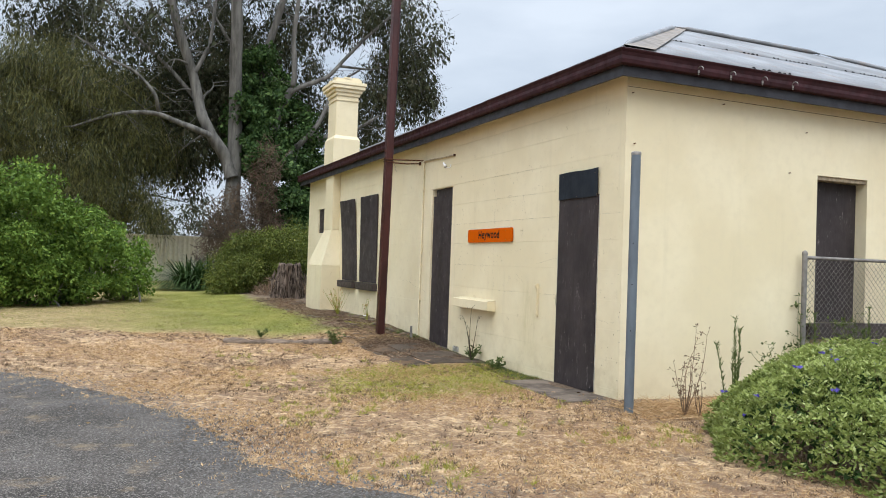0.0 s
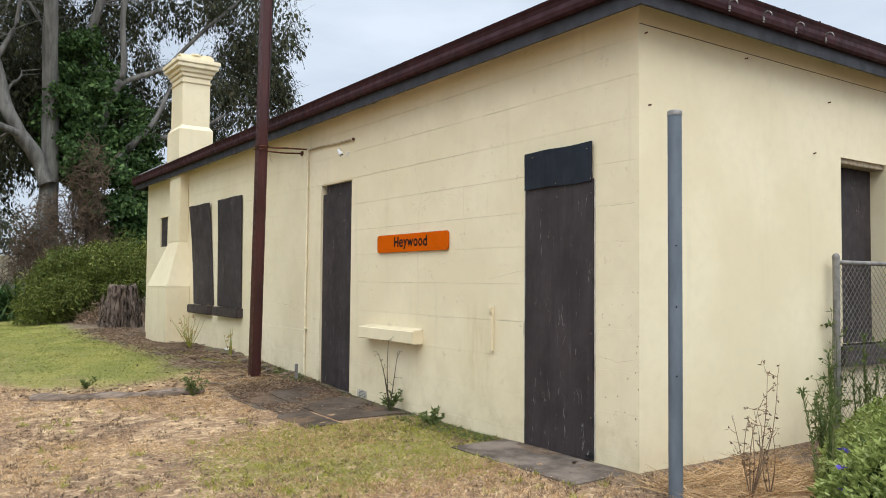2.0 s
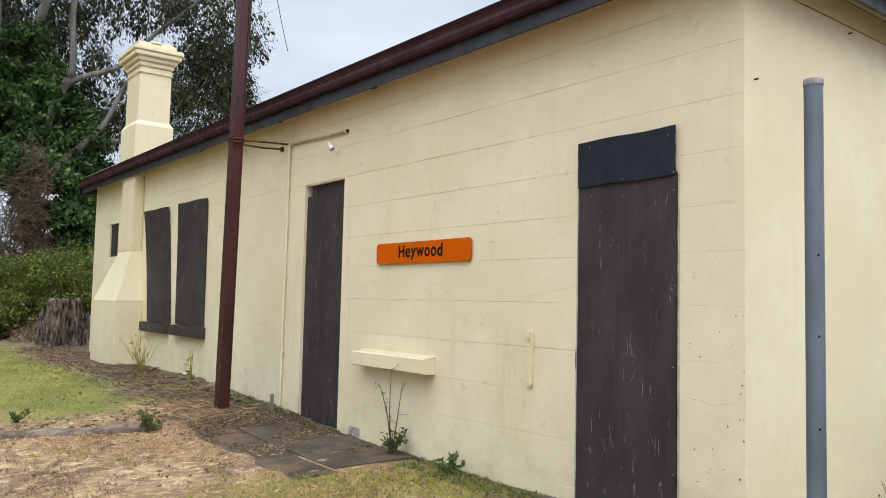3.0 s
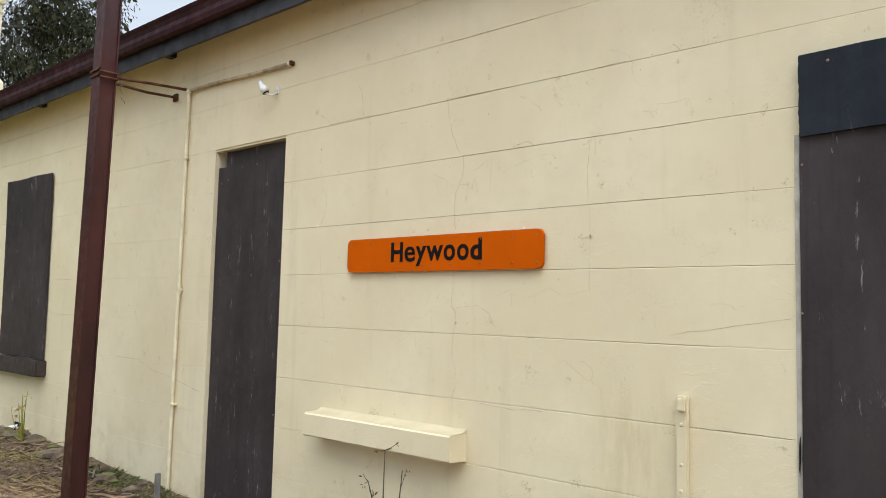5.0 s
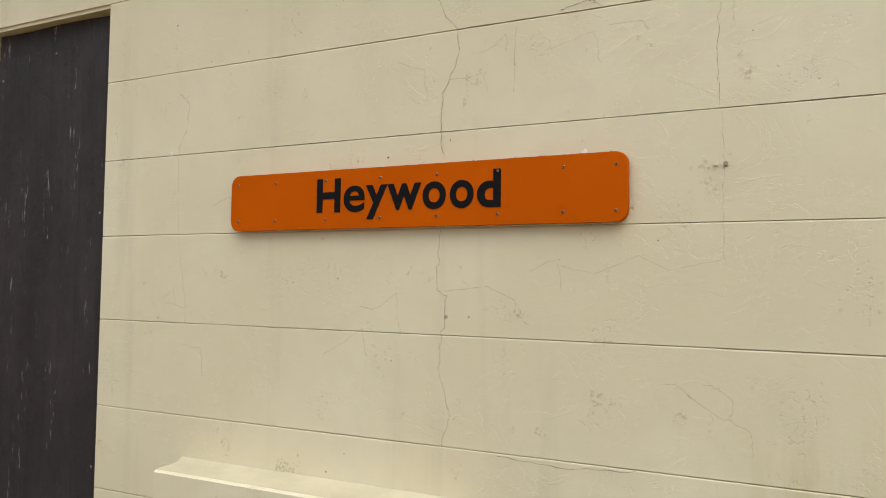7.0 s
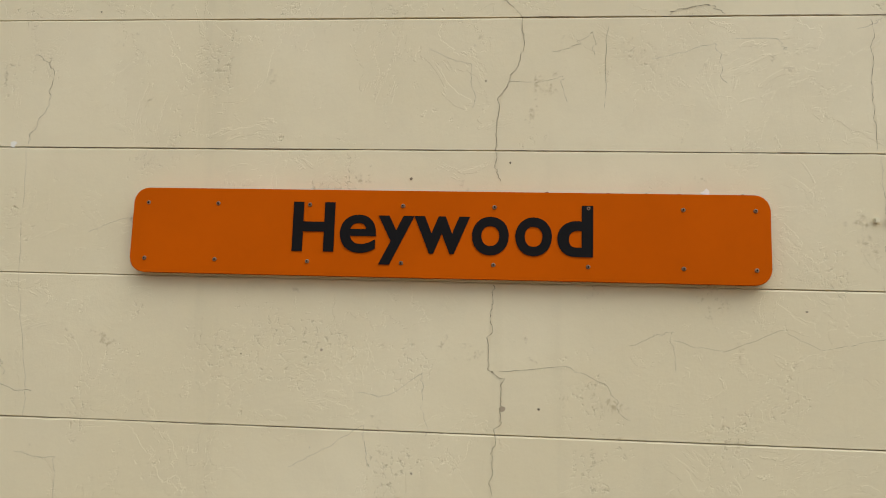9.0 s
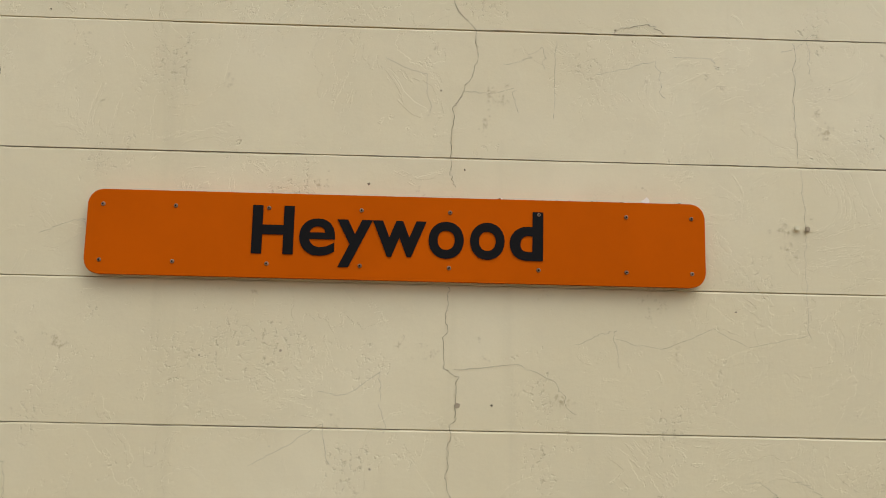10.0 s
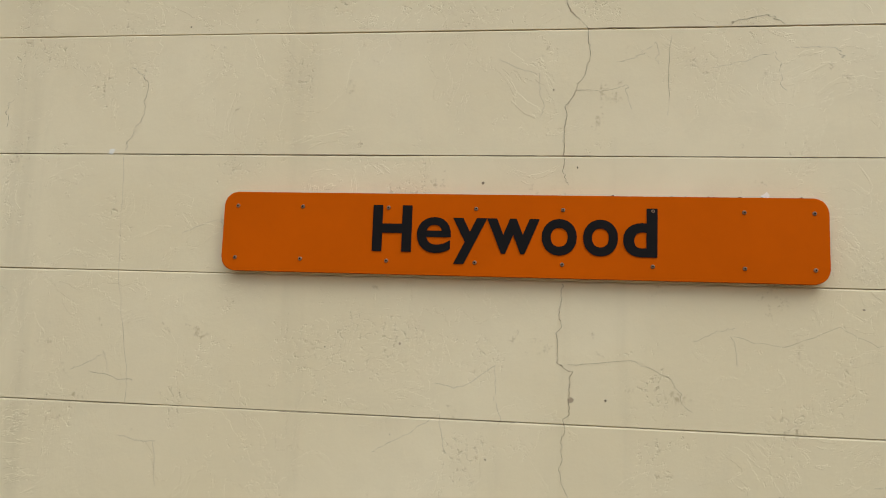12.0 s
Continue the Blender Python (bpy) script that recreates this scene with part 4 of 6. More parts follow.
def build_vent(y0, y1, z0, z1):
    h = holder("wall_vent", "small grey cast air brick low in the wall", "vent", (WX, (y0 + y1) / 2, (z0 + z1) / 2))
    w, t = (y1 - y0) / 2, (z1 - z0) / 2
    # Near-black plate paints the shade behind the slats.
    part("backing", boxed(-0.004, -0.001, -w, w, -t, t), DARK, h)
    for k in range(5):
        z = -t + (k + 0.5) * 2 * t / 5
        part("slat", boxed(-0.014, -0.003, -w, w, z - t / 9, z + t / 9), GREYCAST, h)
    for y in (-w, w):
        part("frame_side", boxed(-0.016, -0.002, y - 0.008, y + 0.008, -t, t), GREYCAST, h)


build_vent(10.97, 11.15, 0.145, 0.225)


def clip(y, z):
    h = holder("cable_clip", "small broken white cable clip on the wall", "clip", (WX, y, z))
    part("clip", boxed(-0.008, -0.001, -0.006, 0.006, -0.006, 0.006, 0.002), CONDUIT, h)
    part("clip", boxed(-0.007, -0.001, -0.030, -0.019, -0.007, 0.005, 0.002), BARE, h)


clip(9.10, 1.955)


# ---- posts ----
def build_pole():
    px, py = 4.31, 12.68
    z0 = float(ground_z(px, py)) - 0.15
    h = holder("steel_pole", "tall red-brown painted steel column beside the wall", "pole", (px, py, z0))
    # a rolled section with lipped edges
    prof = [(-0.060, -0.064), (-0.049, -0.064), (-0.049, -0.050), (0.049, -0.050), (0.049, -0.064), (0.060, -0.064),
            (0.060, 0.064), (0.049, 0.064), (0.049, 0.050), (-0.049, 0.050), (-0.049, 0.064), (-0.060, 0.064)]
    bm = bmesh.new()
    rings = [[bm.verts.new((a + 0.012 * (z - 3.0), b - 0.005 * (z - 3.0), z)) for a, b in prof] for z in (0.0, 9.0)]
    for i in range(12):
        j = (i + 1) % 12
        bm.faces.new([rings[0][i], rings[0][j], rings[1][j], rings[1][i]])
    bm.faces.new(rings[1])
    part("column", bm, MAROON_POST, h)
    zb = 3.2 - z0
    for dz in (-0.02, 0.02):
        sp = Soup()
        c = np.array([(-0.066, -0.070), (0.066, -0.070), (0.066, 0.070), (-0.066, 0.070), (-0.066, -0.070)])
        sp.tube([(a, b, zb + dz + 0.004 * i) for i, (a, b) in enumerate(c)], [0.008] * 5, 6)
        sp.link("wire_band", RUST, h)
    for dy, dz, ey in ((0.085, 0.03, -0.02), (-0.02, -0.03, 0.155)):
        sp = Soup()
        sp.tube([(0.0, dy, zb + dz), (0.36, 0.45 * dy + 0.55 * ey, zb + dz + 0.015), (WX - px - 0.002, ey, zb + dz * 0.5 + 0.035)], [0.011] * 3, 8)
        sp.link("stay_rod", RUST, h)
    part("stay_plate", boxed(WX - px - 0.02, WX - px - 0.001, 0.125, 0.185, zb - 0.012, zb + 0.048, 0.004), RUST, h)
    for k, (dx, dy) in enumerate(((0.070, -0.03), (0.078, 0.02))):
        sp = Soup()
        z = np.linspace(zb + (0.02 if k else 0.3), 9.0, 20)
        sp.tube(np.stack([dx + 0.012 * (z - 3.0) + 0.010 * np.sin(z * 1.7 + k), dy - 0.005 * (z - 3.0) + 0.01 * np.sin(z * 2.1), z], -1), [0.007] * 20, 6)
        sp.link("cable", WIRE, h)
    sp = Soup()
    s = np.linspace(0, 1, 12)
    sp.tube(np.stack([0.08 + 0.03 * s, -0.08 + 0.0 * s, zb - 0.02 - 0.16 * s], -1) + 0.012 * np.stack([np.sin(s * 14), np.cos(s * 11), 0 * s], -1), [0.0025] * 12, 5)
    sp.link("loose_wire", GALV, h)
    sp = Soup()
    s = np.linspace(0, 1, 14)
    sp.tube(np.stack([0.07 + 0.47 * s, -0.06 - 0.05 * s, zb + 3.2 - 2.05 * s ** 0.8 + 0.05 * np.sin(s * 5)], -1), [0.004] * 14, 5)
    sp.link("hanging_wire", WIRE, h)


build_pole()


def build_grey_post():
    px, py = 4.70, 6.362
    z0 = float(ground_z(px, py)) - 0.1
    h = holder("grey_post", "grey painted steel pipe post near the building corner", "post", (px, py, z0))
    sp = Soup()
    n = 12
    z = np.linspace(0, 2.635 - z0, n)
    sp.tube(np.stack([0 * z, 0 * z, z], -1), [0.046] * n, 20)
    sp.link("pipe", GREYPOST, h)
    sp = Soup()
    zt = 2.635 - z0
    sp.tube([(0, 0, zt - 0.03), (0, 0, zt - 0.004), (0, 0, zt + 0.004), (0, 0, zt + 0.005)], [0.049, 0.049, 0.044, 0.001], 20)
    sp.link("cap", GALV, h)
    for z in (0.9, 1.35, 1.75):
        bm = bmesh.new()
        bmesh.ops.create_uvsphere(bm, u_segments=8, v_segments=5, radius=0.006, matrix=Matrix.Translation((-0.030, -0.034, z)))
        part("bolt_hole", bm, BLACK, h)


build_grey_post()


def build_chain_fence():
    x0, x1, y, top = 7.455, 11.5, 6.805, 1.70
    g = float(ground_z(x0, y))
    h = holder("chain_link_fence", "low galvanised chain-link fence along the end wall", "fence", (x0, y, g))
    for x in (0.0, 2.6):
        sp = Soup()
        sp.tube([(x, 0, -0.1), (x, 0, top - g + 0.03)], [0.03] * 2, 12)
        p = sp.link("post", GALV, h)
        sp = Soup()
        sp.tube([(x, 0, top - g + 0.03), (x, 0, top - g + 0.055), (x, 0, top - g + 0.075), (x, 0, top - g + 0.085)], [0.034, 0.034, 0.022, 0.001], 12)
        sp.link("cap", GALV, p)
    sp = Soup()
    n = 10
    sp.tube([(x, 0, top - g) for x in np.linspace(0, x1 - x0, n)], [0.021] * n, 10)
    sp.link("top_rail", GALV, h)
    sp = Soup()
    step, hgt = 0.075, top - g - 0.05
    xs = np.arange(-hgt, x1 - x0, step)
    for k, a in enumerate(xs):
        for sgn in (1, -1):
            lo, hi = (a, a + hgt) if sgn > 0 else (a + hgt, a)
            pts = []
            for q in np.linspace(0, 1, 2):
                pts.append((lo + (hi - lo) * q, 0.004 * sgn, 0.03 + hgt * q))
            p, q = np.array(pts[0]), np.array(pts[1])
            t0, t1 = 0.0, 1.0
            d = q[0] - p[0]
            ta, tb = sorted(((0.02 - p[0]) / d, (x1 - x0 - p[0]) / d))
            t0, t1 = max(t0, ta), min(t1, tb)
            if t1 - t0 > 0.03:
                sp.tube([p + (q - p) * t0, p + (q - p) * t1], [0.0026] * 2, 4)
    sp.link("wire_mesh", GALV, h)


build_chain_fence()

# ---- paving ----
slab_2 = tagged(part("doorstep_slab", boxed(4.33, WX - 0.003, 6.93, 8.42, -0.05, 0.114, 0.014), CONCRETE), "worn grey concrete doorstep slab", "slab", kind="structure")
path_holder = holder("concrete_path", "cracked dark concrete path slabs half covered with soil", "path", (0, 0, 0), kind="structure")
for xa, xb, ya, yb in ((3.69, 4.085, 9.84, 11.98), (4.10, WX - 0.003, 9.97, 12.05)):
    bm = boxed(xa, xb, ya, yb, -0.2, 0.0, 0.012)
    bmesh.ops.subdivide_edges(bm, edges=bm.edges[:], cuts=11, use_grid_fill=True)
    for v in bm.verts:  # laid to the fall of the ground, sunk under soil in places
        x, y = v.co.x, v.co.y
        sink = math.sin(3.1 * x + 2.3 * y) + math.sin(7.0 * y - 4.0 * x) + 0.6 * math.sin(13 * x + 11 * y)
        v.co.z += 0.011 + 0.0055 * sink + float(ground_z(x, y)) - 0.012 * max(0.0, 1 - (x - 3.69) / 0.12)
    part("slab", bm, SOILED, path_holder)


# ---- old nails in the end wall ----
for nx, nz in ((5.027, 3.36), (5.065, 2.823), (6.26, 3.375), (7.52, 3.177), (7.27, 2.682)):
    bm = bmesh.new()
    bmesh.ops.create_cone(bm, cap_ends=True, segments=8, radius1=0.005, radius2=0.007, depth=0.03, matrix=Matrix.Rotation(radians(90), 4, "X"))
    stud = part("wall_nail", bm, RUST)
    stud.location = (nx, EY - 0.012, nz)
    tagged(stud, "rusty old nail stub in the end wall", "nail", "nails in the end wall")


# ---- plants ----
def in_ball(rng, n, shell=0.0):
    """Places in a unit ball; shell > 0 keeps them near its skin."""
    d = rng.standard_normal((n, 3))
    d /= np.linalg.norm(d, axis=1)[:, None]
    r = rng.random(n) ** (1 / 3)
    if shell:
        r = 1 - shell * rng.random(n) ** 1.5
    return d * r[:, None]


def crown(balls, clumps, leaves, clump_r, length, width, droop, seed, spread=1.0, inside=1.0):
    """Leaves in clumps that fill ellipsoids (x, y, z, radius across, radius up)."""
    rng = np.random.default_rng(seed)
    vol = np.array([b[3] * b[4] for b in balls])
    P, D = [], []
    for i, (b, share) in enumerate(zip(balls, vol / vol.sum())):
        rng = np.random.default_rng(seed * 100 + i)
        k = max(1, int(clumps * share))
        c = in_ball(rng, k) * [b[3], b[3] * spread, b[4]] + [b[0], b[1], b[2]]
        size = clump_r * rng.uniform(0.5, 1.35, k)
        m = np.maximum(6, (leaves * (size / clump_r) ** 2).astype(int))
        idx = np.repeat(np.arange(k), m)
        q = in_ball(rng, len(idx), 0.75)
        flat = np.array([1.0, 1.0, 1.25 if droop > 0.5 else 0.75])
        p = c[idx] + q * flat * size[idx][:, None] * inside
        p[:, 2] -= droop * size[idx] * (q[:, 0] ** 2 + q[:, 1] ** 2) * 0.8
        d = q + rng.standard_normal((len(idx), 3)) * 0.6
        d[:, 2] -= droop * 2.2
        P.append(p)
        D.append(d)
    P, D = np.concatenate(P), np.concatenate(D)
    return leaf_quads(P, D, length, width, rng, 0.15)


def bend_line(points, y, seed, depth=0.6):
    """A limb's line in space from its places (x, z), wandering a little in depth, with smooth steps between them."""
    rng = np.random.default_rng(seed)
    p = np.array(points, float)
    t = np.linspace(0, len(p) - 1, (len(p) - 1) * 5 + 1)
    x, z = np.interp(t, range(len(p)), p[:, 0]), np.interp(t, range(len(p)), p[:, 1])
    ker = np.array([0.1, 0.2, 0.4, 0.2, 0.1])
    pad = lambda a: np.convolve(np.pad(a, 2, "edge"), ker, "valid")
    yy = y + depth * np.cumsum(rng.standard_normal(len(t))) * 0.12
    return np.stack([pad(x), pad(yy), pad(z)], -1)


def twigs(sp, line, r0, n, length, seed):
    """Thin side branches along a limb."""
    rng = np.random.default_rng(seed)
    for _ in range(n):
        i = rng.integers(len(line) // 4, len(line))
        p = line[i]
        d = rng.standard_normal(3) * [1, 0.7, 0.6] + [0, 0, 0.45]
        d /= np.linalg.norm(d)
        L = length * rng.uniform(0.4, 1.2)
        k = np.linspace(0, 1, 7)
        w = rng.standard_normal(3) * 0.2
        pts = p + d * L * k[:, None] + w * (k[:, None] ** 2) * L + [0, 0, 1] * (-0.12 * L * k[:, None] ** 2)
        sp.tube(pts, r0 * (1 - 0.8 * k), 5, 0, 1)
        for _ in range(2):
            q = pts[rng.integers(3, 7)]
            e = d + rng.standard_normal(3) * 0.8
            e /= np.linalg.norm(e)
            sp.tube(q + e * L * 0.45 * np.linspace(0, 1, 4)[:, None], r0 * np.array([0.45, 0.33, 0.22, 0.08]), 4, 0, 1)


def build_gum(name, label, base, limbs, balls, clumps, seed, leaf=GUMLEAF, per=190, size=0.135):
    tree = holder(name, label, "tree", base)
    off = np.array(base)
    for i, (pts, y, r0, r1) in enumerate(limbs):
        sp = Soup()
        line = bend_line(pts, y, seed + i)
        sp.tube(line - off, np.linspace(r0 * 0.85, r1 * 0.9, len(line)), 12, 0.03, seed + i)
        if i:
            twigs(sp, line - off, max(0.015, r1 * 0.35), 14, 2.2, seed + 40 + i)
        sp.link("trunk" if i == 0 else "limb", BARK, tree)
    v, f = crown(balls, clumps, per, 0.62, size, size * (0.055 if leaf is NEEDLE else 0.27), 0.75, seed)
    link("crown", np_mesh("crown", v - off, f), leaf, tree)
    # Broader backing leaves that close sky gaps, toned for shade inside the crown.
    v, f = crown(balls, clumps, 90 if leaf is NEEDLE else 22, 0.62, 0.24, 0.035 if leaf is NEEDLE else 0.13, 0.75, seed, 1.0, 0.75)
    link("shaded_inner_foliage", np_mesh("shaded_inner_foliage", v - off, f), SHADED_INNERLEAF, tree)
    return tree


gz = float(ground_z(4.3, 31))
build_gum("gum_tree", "large old gum tree with pale trunks and dark drooping leaves", (4.3, 31.0, gz), [
    ([(4.25, gz - 0.2), (4.32, 2.12), (4.33, 3.52), (4.36, 4.93), (4.35, 6.95), (4.23, 8.96), (4.17, 10.98), (3.94, 13.99)], 31.0, 0.42, 0.20),
    ([(4.30, 4.40), (4.03, 5.31), (3.44, 6.05), (3.05, 6.80), (2.73, 8.34), (2.15, 9.81), (1.75, 11.11), (1.16, 13.31)], 30.9, 0.30, 0.15),
    ([(3.44, 5.97), (2.40, 6.35), (1.52, 6.68), (0.69, 6.66), (-0.27, 6.41), (-1.49, 5.91)], 30.6, 0.15, 0.04),
    ([(1.52, 6.65), (1.33, 7.32), (0.64, 8.06), (-0.34, 8.46), (-1.4, 9.1)], 30.5, 0.085, 0.03),
    ([(2.73, 8.34), (3.3, 9.6), (3.4, 11.2), (3.8, 13.0)], 31.2, 0.10, 0.04),
    ([(2.9, 7.4), (1.9, 8.6), (0.6, 9.6), (-0.6, 11.0), (-1.2, 12.6)], 31.4, 0.10, 0.03),
    ([(2.4, 9.2), (1.2, 10.4), (0.4, 12.2)], 31.2, 0.07, 0.03),
    ([(4.2, 9.5), (3.2, 11.0), (2.8, 13.2)], 31.3, 0.08, 0.03),
], [(1.4, 34.0, 9.9, 3.6, 1.7), (1.8, 34.0, 15.2, 5.5, 2.4), (-3.4, 34.5, 13.0, 2.2, 1.4), (4.6, 34.5, 11.8, 2.3, 1.5), (0.4, 34.5, 7.6, 2.8, 1.3), (3.4, 34.5, 8.2, 1.6, 1.6), (2.6, 33.5, 6.5, 2.0, 1.4), (3.1, 34.0, 5.3, 1.4, 0.9), (2.3, 35.0, 6.9, 2.0, 1.5), (3.2, 35.0, 8.8, 1.6, 1.3), (4.5, 35.5, 9.6, 1.8, 1.5), (4.7, 35.5, 7.2, 1.5, 1.5), (-2.4, 35.0, 11.0, 2.0, 1.0)], 730, 11)

gz2 = float(ground_z(5.9, 32))
build_gum("gum_tree", "tall gum tree with several limbs and hanging leaf clumps", (5.7, 32.2, gz2), [
    ([(5.55, gz2 - 0.2), (5.6, 2.5), (5.68, 4.51), (5.91, 6.77), (6.19, 7.77), (6.55, 8.48), (6.43, 10.40), (6.60, 11.73), (6.94, 14.44)], 31.2, 0.20, 0.08),
    ([(6.05, 7.3), (6.45, 8.2), (7.88, 8.82), (8.52, 9.63), (9.40, 10.67), (10.78, 12.06), (11.72, 13.65)], 31.1, 0.125, 0.04),
    ([(5.75, 4.9), (6.27, 5.41), (6.77, 6.00), (7.30, 6.38), (8.17, 6.51), (9.06, 6.78), (10.2, 7.6)], 31.0, 0.18, 0.05),
    ([(6.67, 5.9), (7.50, 6.83), (7.91, 7.76), (8.32, 8.70), (9.2, 9.3)], 31.0, 0.12, 0.04),
    ([(5.6, 3.4), (5.38, 6.32), (5.49, 9.62), (6.16, 11.95), (6.40, 14.69)], 32.0, 0.22, 0.12),
    ([(8.5, 9.6), (9.9, 9.6), (10.9, 9.9), (11.8, 9.4)], 32.0, 0.07, 0.02),
    ([(8.2, 6.6), (9.5, 7.3), (10.8, 7.5), (12.2, 8.2)], 32.0, 0.06, 0.02),
], [(8.1, 34.0, 12.0, 2.0, 1.1), (11.0, 32.0, 11.5, 2.0, 2.0), (11.5, 32.0, 9.5, 1.3, 1.8), (9.9, 33.0, 8.0, 2.2, 1.4), (12.5, 32.0, 8.5, 0.8, 0.8), (8.7, 33.0, 15.4, 4.0, 2.2),
    (6.0, 34.0, 9.8, 2.2, 1.5), (5.0, 34.0, 7.6, 1.8, 1.6), (6.9, 35.0, 8.6, 1.5, 1.4)], 480, 23)

gz3 = float(ground_z(-2, 28))
build_gum("casuarina_tree", "dense drooping casuarina with fine olive-brown needles", (-3.0, 33.2, gz3), [
    ([(-3.0, gz3 - 0.2), (-2.9, 2.5), (-2.7, 5.0), (-2.8, 7.5), (-3.0, 10.0)], 33.2, 0.24, 0.06),
    ([(-2.8, 3.0), (-1.8, 4.2), (-0.8, 5.0), (0.6, 5.2)], 33.0, 0.10, 0.03),
    ([(-2.8, 4.5), (-3.8, 5.8), (-4.8, 6.4)], 33.0, 0.09, 0.03),
    ([(-2.7, 2.6), (-0.5, 3.4), (1.4, 3.9), (3.0, 3.6)], 33.4, 0.08, 0.02),
], [(-1.9, 33.0, 6.2, 3.2, 3.0), (-2.6, 33.5, 8.5, 2.2, 1.3), (0.6, 33.4, 5.6, 2.2, 1.5), (-6.0, 32.0, 5.4, 3.2, 4.2), (-0.2, 33.4, 3.7, 1.7, 1.1), (1.6, 31.5, 3.2, 0.6, 0.6), (-1.5, 32, 3.5, 2.2, 1.5), (-0.6, 33.6, 7.6, 2.4, 1.3)], 1000, 31, NEEDLE, 230, 0.24)


def build_cloud_plant(name, label, category, base, balls, clumps, leaves, clump_r, length, width, droop, material, seed, stems=0, part_name="foliage"):
    h = holder(name, label, category, base)
    v, f = crown(balls, clumps, leaves, clump_r, length, width, droop, seed)
    keep = v.reshape(-1, 4, 3)
    ok = keep[:, :, 2].min(1) > ground_z(keep[:, 0, 0], keep[:, 0, 1]) - 0.01
    v = keep[ok].reshape(-1, 3)
    link(part_name, np_mesh(part_name, v - np.array(base), np.arange(len(v)).reshape(-1, 4)), material, h)
    rng = np.random.default_rng(seed)
    if stems:
        sp = Soup()
        for _ in range(stems):
            b = balls[rng.integers(len(balls))]
            p0 = np.array([b[0] + rng.normal(0, b[3] * 0.25), b[1] + rng.normal(0, 0.3), float(ground_z(b[0], b[1])) - 0.05])
            p1 = np.array(b[:3]) + in_ball(rng, 1)[0] * [b[3], b[3], b[4]] * 0.85
            k = np.linspace(0, 1, 6)[:, None]
            sp.tube(p0 + (p1 - p0) * k + rng.standard_normal(3) * 0.25 * k * (1 - k) - np.array(base), np.linspace(0.03, 0.006, 6), 5)
        sp.link("stem", BARK, h)
    return h


g = float(ground_z(5, 30))
build_cloud_plant("ivy", "thick glossy green ivy climbing over the tree trunks", "ivy", (5.4, 30.4, g),
                  [(5.3, 31.6, 6.6, 1.2, 2.4), (6.3, 30.6, 3.8, 1.0, 1.9), (5.2, 30.6, 5.6, 0.8, 0.7), (6.8, 31.8, 6.2, 1.1, 1.5), (5.3, 31.8, 8.8, 0.7, 1.3), (7.2, 30.8, 2.6, 1.2, 1.5), (6.3, 31.8, 8.0, 0.7, 1.0), (7.6, 32, 4.6, 0.9, 1.4)], 440, 110, 0.36, 0.14, 0.12, 0.45, IVYLEAF, 5, 12)


def build_vine_tangle():
    h = holder("dead_vine", "brown tangle of dead leafless vine stems on the trunk", "vine", (4.6, 29.7, float(ground_z(4.6, 29.7))))
    rng = np.random.default_rng(8)
    off = np.array(h.location)
    for cx, cz, rx, rz, n in ((4.6, 2.3, 1.5, 1.9, 1700), (5.3, 4.4, 0.55, 1.5, 700), (3.9, 1.6, 1.0, 1.2, 550), (5.4, 2.0, 1.0, 1.4, 550)):
        sp = Soup()
        for _ in range(n):
            p = in_ball(rng, 1, 0.5)[0] * [rx, 0.7, rz] + [cx, 29.8, cz]
            d = rng.standard_normal(3) * [1, 0.5, 1] + [0, 0, -0.3]
            k = np.linspace(0, 1, 5)[:, None]
            L = rng.uniform(0.25, 0.8)
            pts = p + d * L * 0.6 * (k - 0.5) + rng.standard_normal(3) * 0.4 * k * (1 - k) * L
            pts[:, 2] = np.maximum(pts[:, 2], 0.3)
            sp.tube(pts - off, [0.011, 0.010, 0.009, 0.007, 0.004], 4)
        sp.link("stem_tangle", DEADVINE, h)["kind"] = "stuff"


build_vine_tangle()

g = float(ground_z(-1, 21))
build_cloud_plant("bright_shrub", "large rounded bright green leafy shrub on the lawn", "bush", (-1.2, 21.0, g),
                  [(-2.3, 20.5, 1.7, 1.6, 2.0), (-0.7, 21.5, 1.4, 1.25, 1.3), (0.4, 22.6, 1.0, 0.95, 0.75), (-3.6, 20.2, 1.9, 1.6, 2.3), (-1.3, 20.6, 1.0, 1.2, 0.8), (-3.0, 19.8, 1.0, 1.3, 0.9)],
                  800, 110, 0.28, 0.095, 0.055, 0.15, BUSHLEAF, 6, 26)
g = float(ground_z(4.6, 26))
build_cloud_plant("conifer_hedge", "spreading olive-green conifer shrub beside the tree stump", "hedge", (4.8, 25.8, g),
                  [(4.9, 26.2, 1.45, 1.6, 1.0), (3.8, 25.6, 1.0, 0.95, 0.75), (6.0, 26.5, 1.75, 1.5, 0.9), (3.4, 25.4, 0.65, 0.6, 0.4)], 620, 110, 0.28, 0.10, 0.03, 0.3, HEDGELEAF, 7, 14)
g = float(ground_z(3.0, 33))
build_cloud_plant("purple_shrub", "low shrub with hazy purple flowers by the fence", "bush", (3.6, 30.0, g),
                  [(3.5, 29.6, 0.9, 0.7, 0.6)], 60, 50, 0.2, 0.05, 0.03, 0.1, leaf_mat("lilac_haze", (0.10, 0.08, 0.12), (0.17, 0.14, 0.22), (0.10, 0.12, 0.06)), 9, 6)


build_cloud_plant("dry_brush", "low heap of dead brown brushwood behind the stump", "brushwood", (5.3, 24.4, float(ground_z(5.3, 24.4))),
                  [(5.2, 24.6, 0.45, 0.9, 0.4), (4.6, 24.2, 0.3, 0.6, 0.25)], 90, 90, 0.2, 0.14, 0.012, 0.2, LITTER, 19, 22)


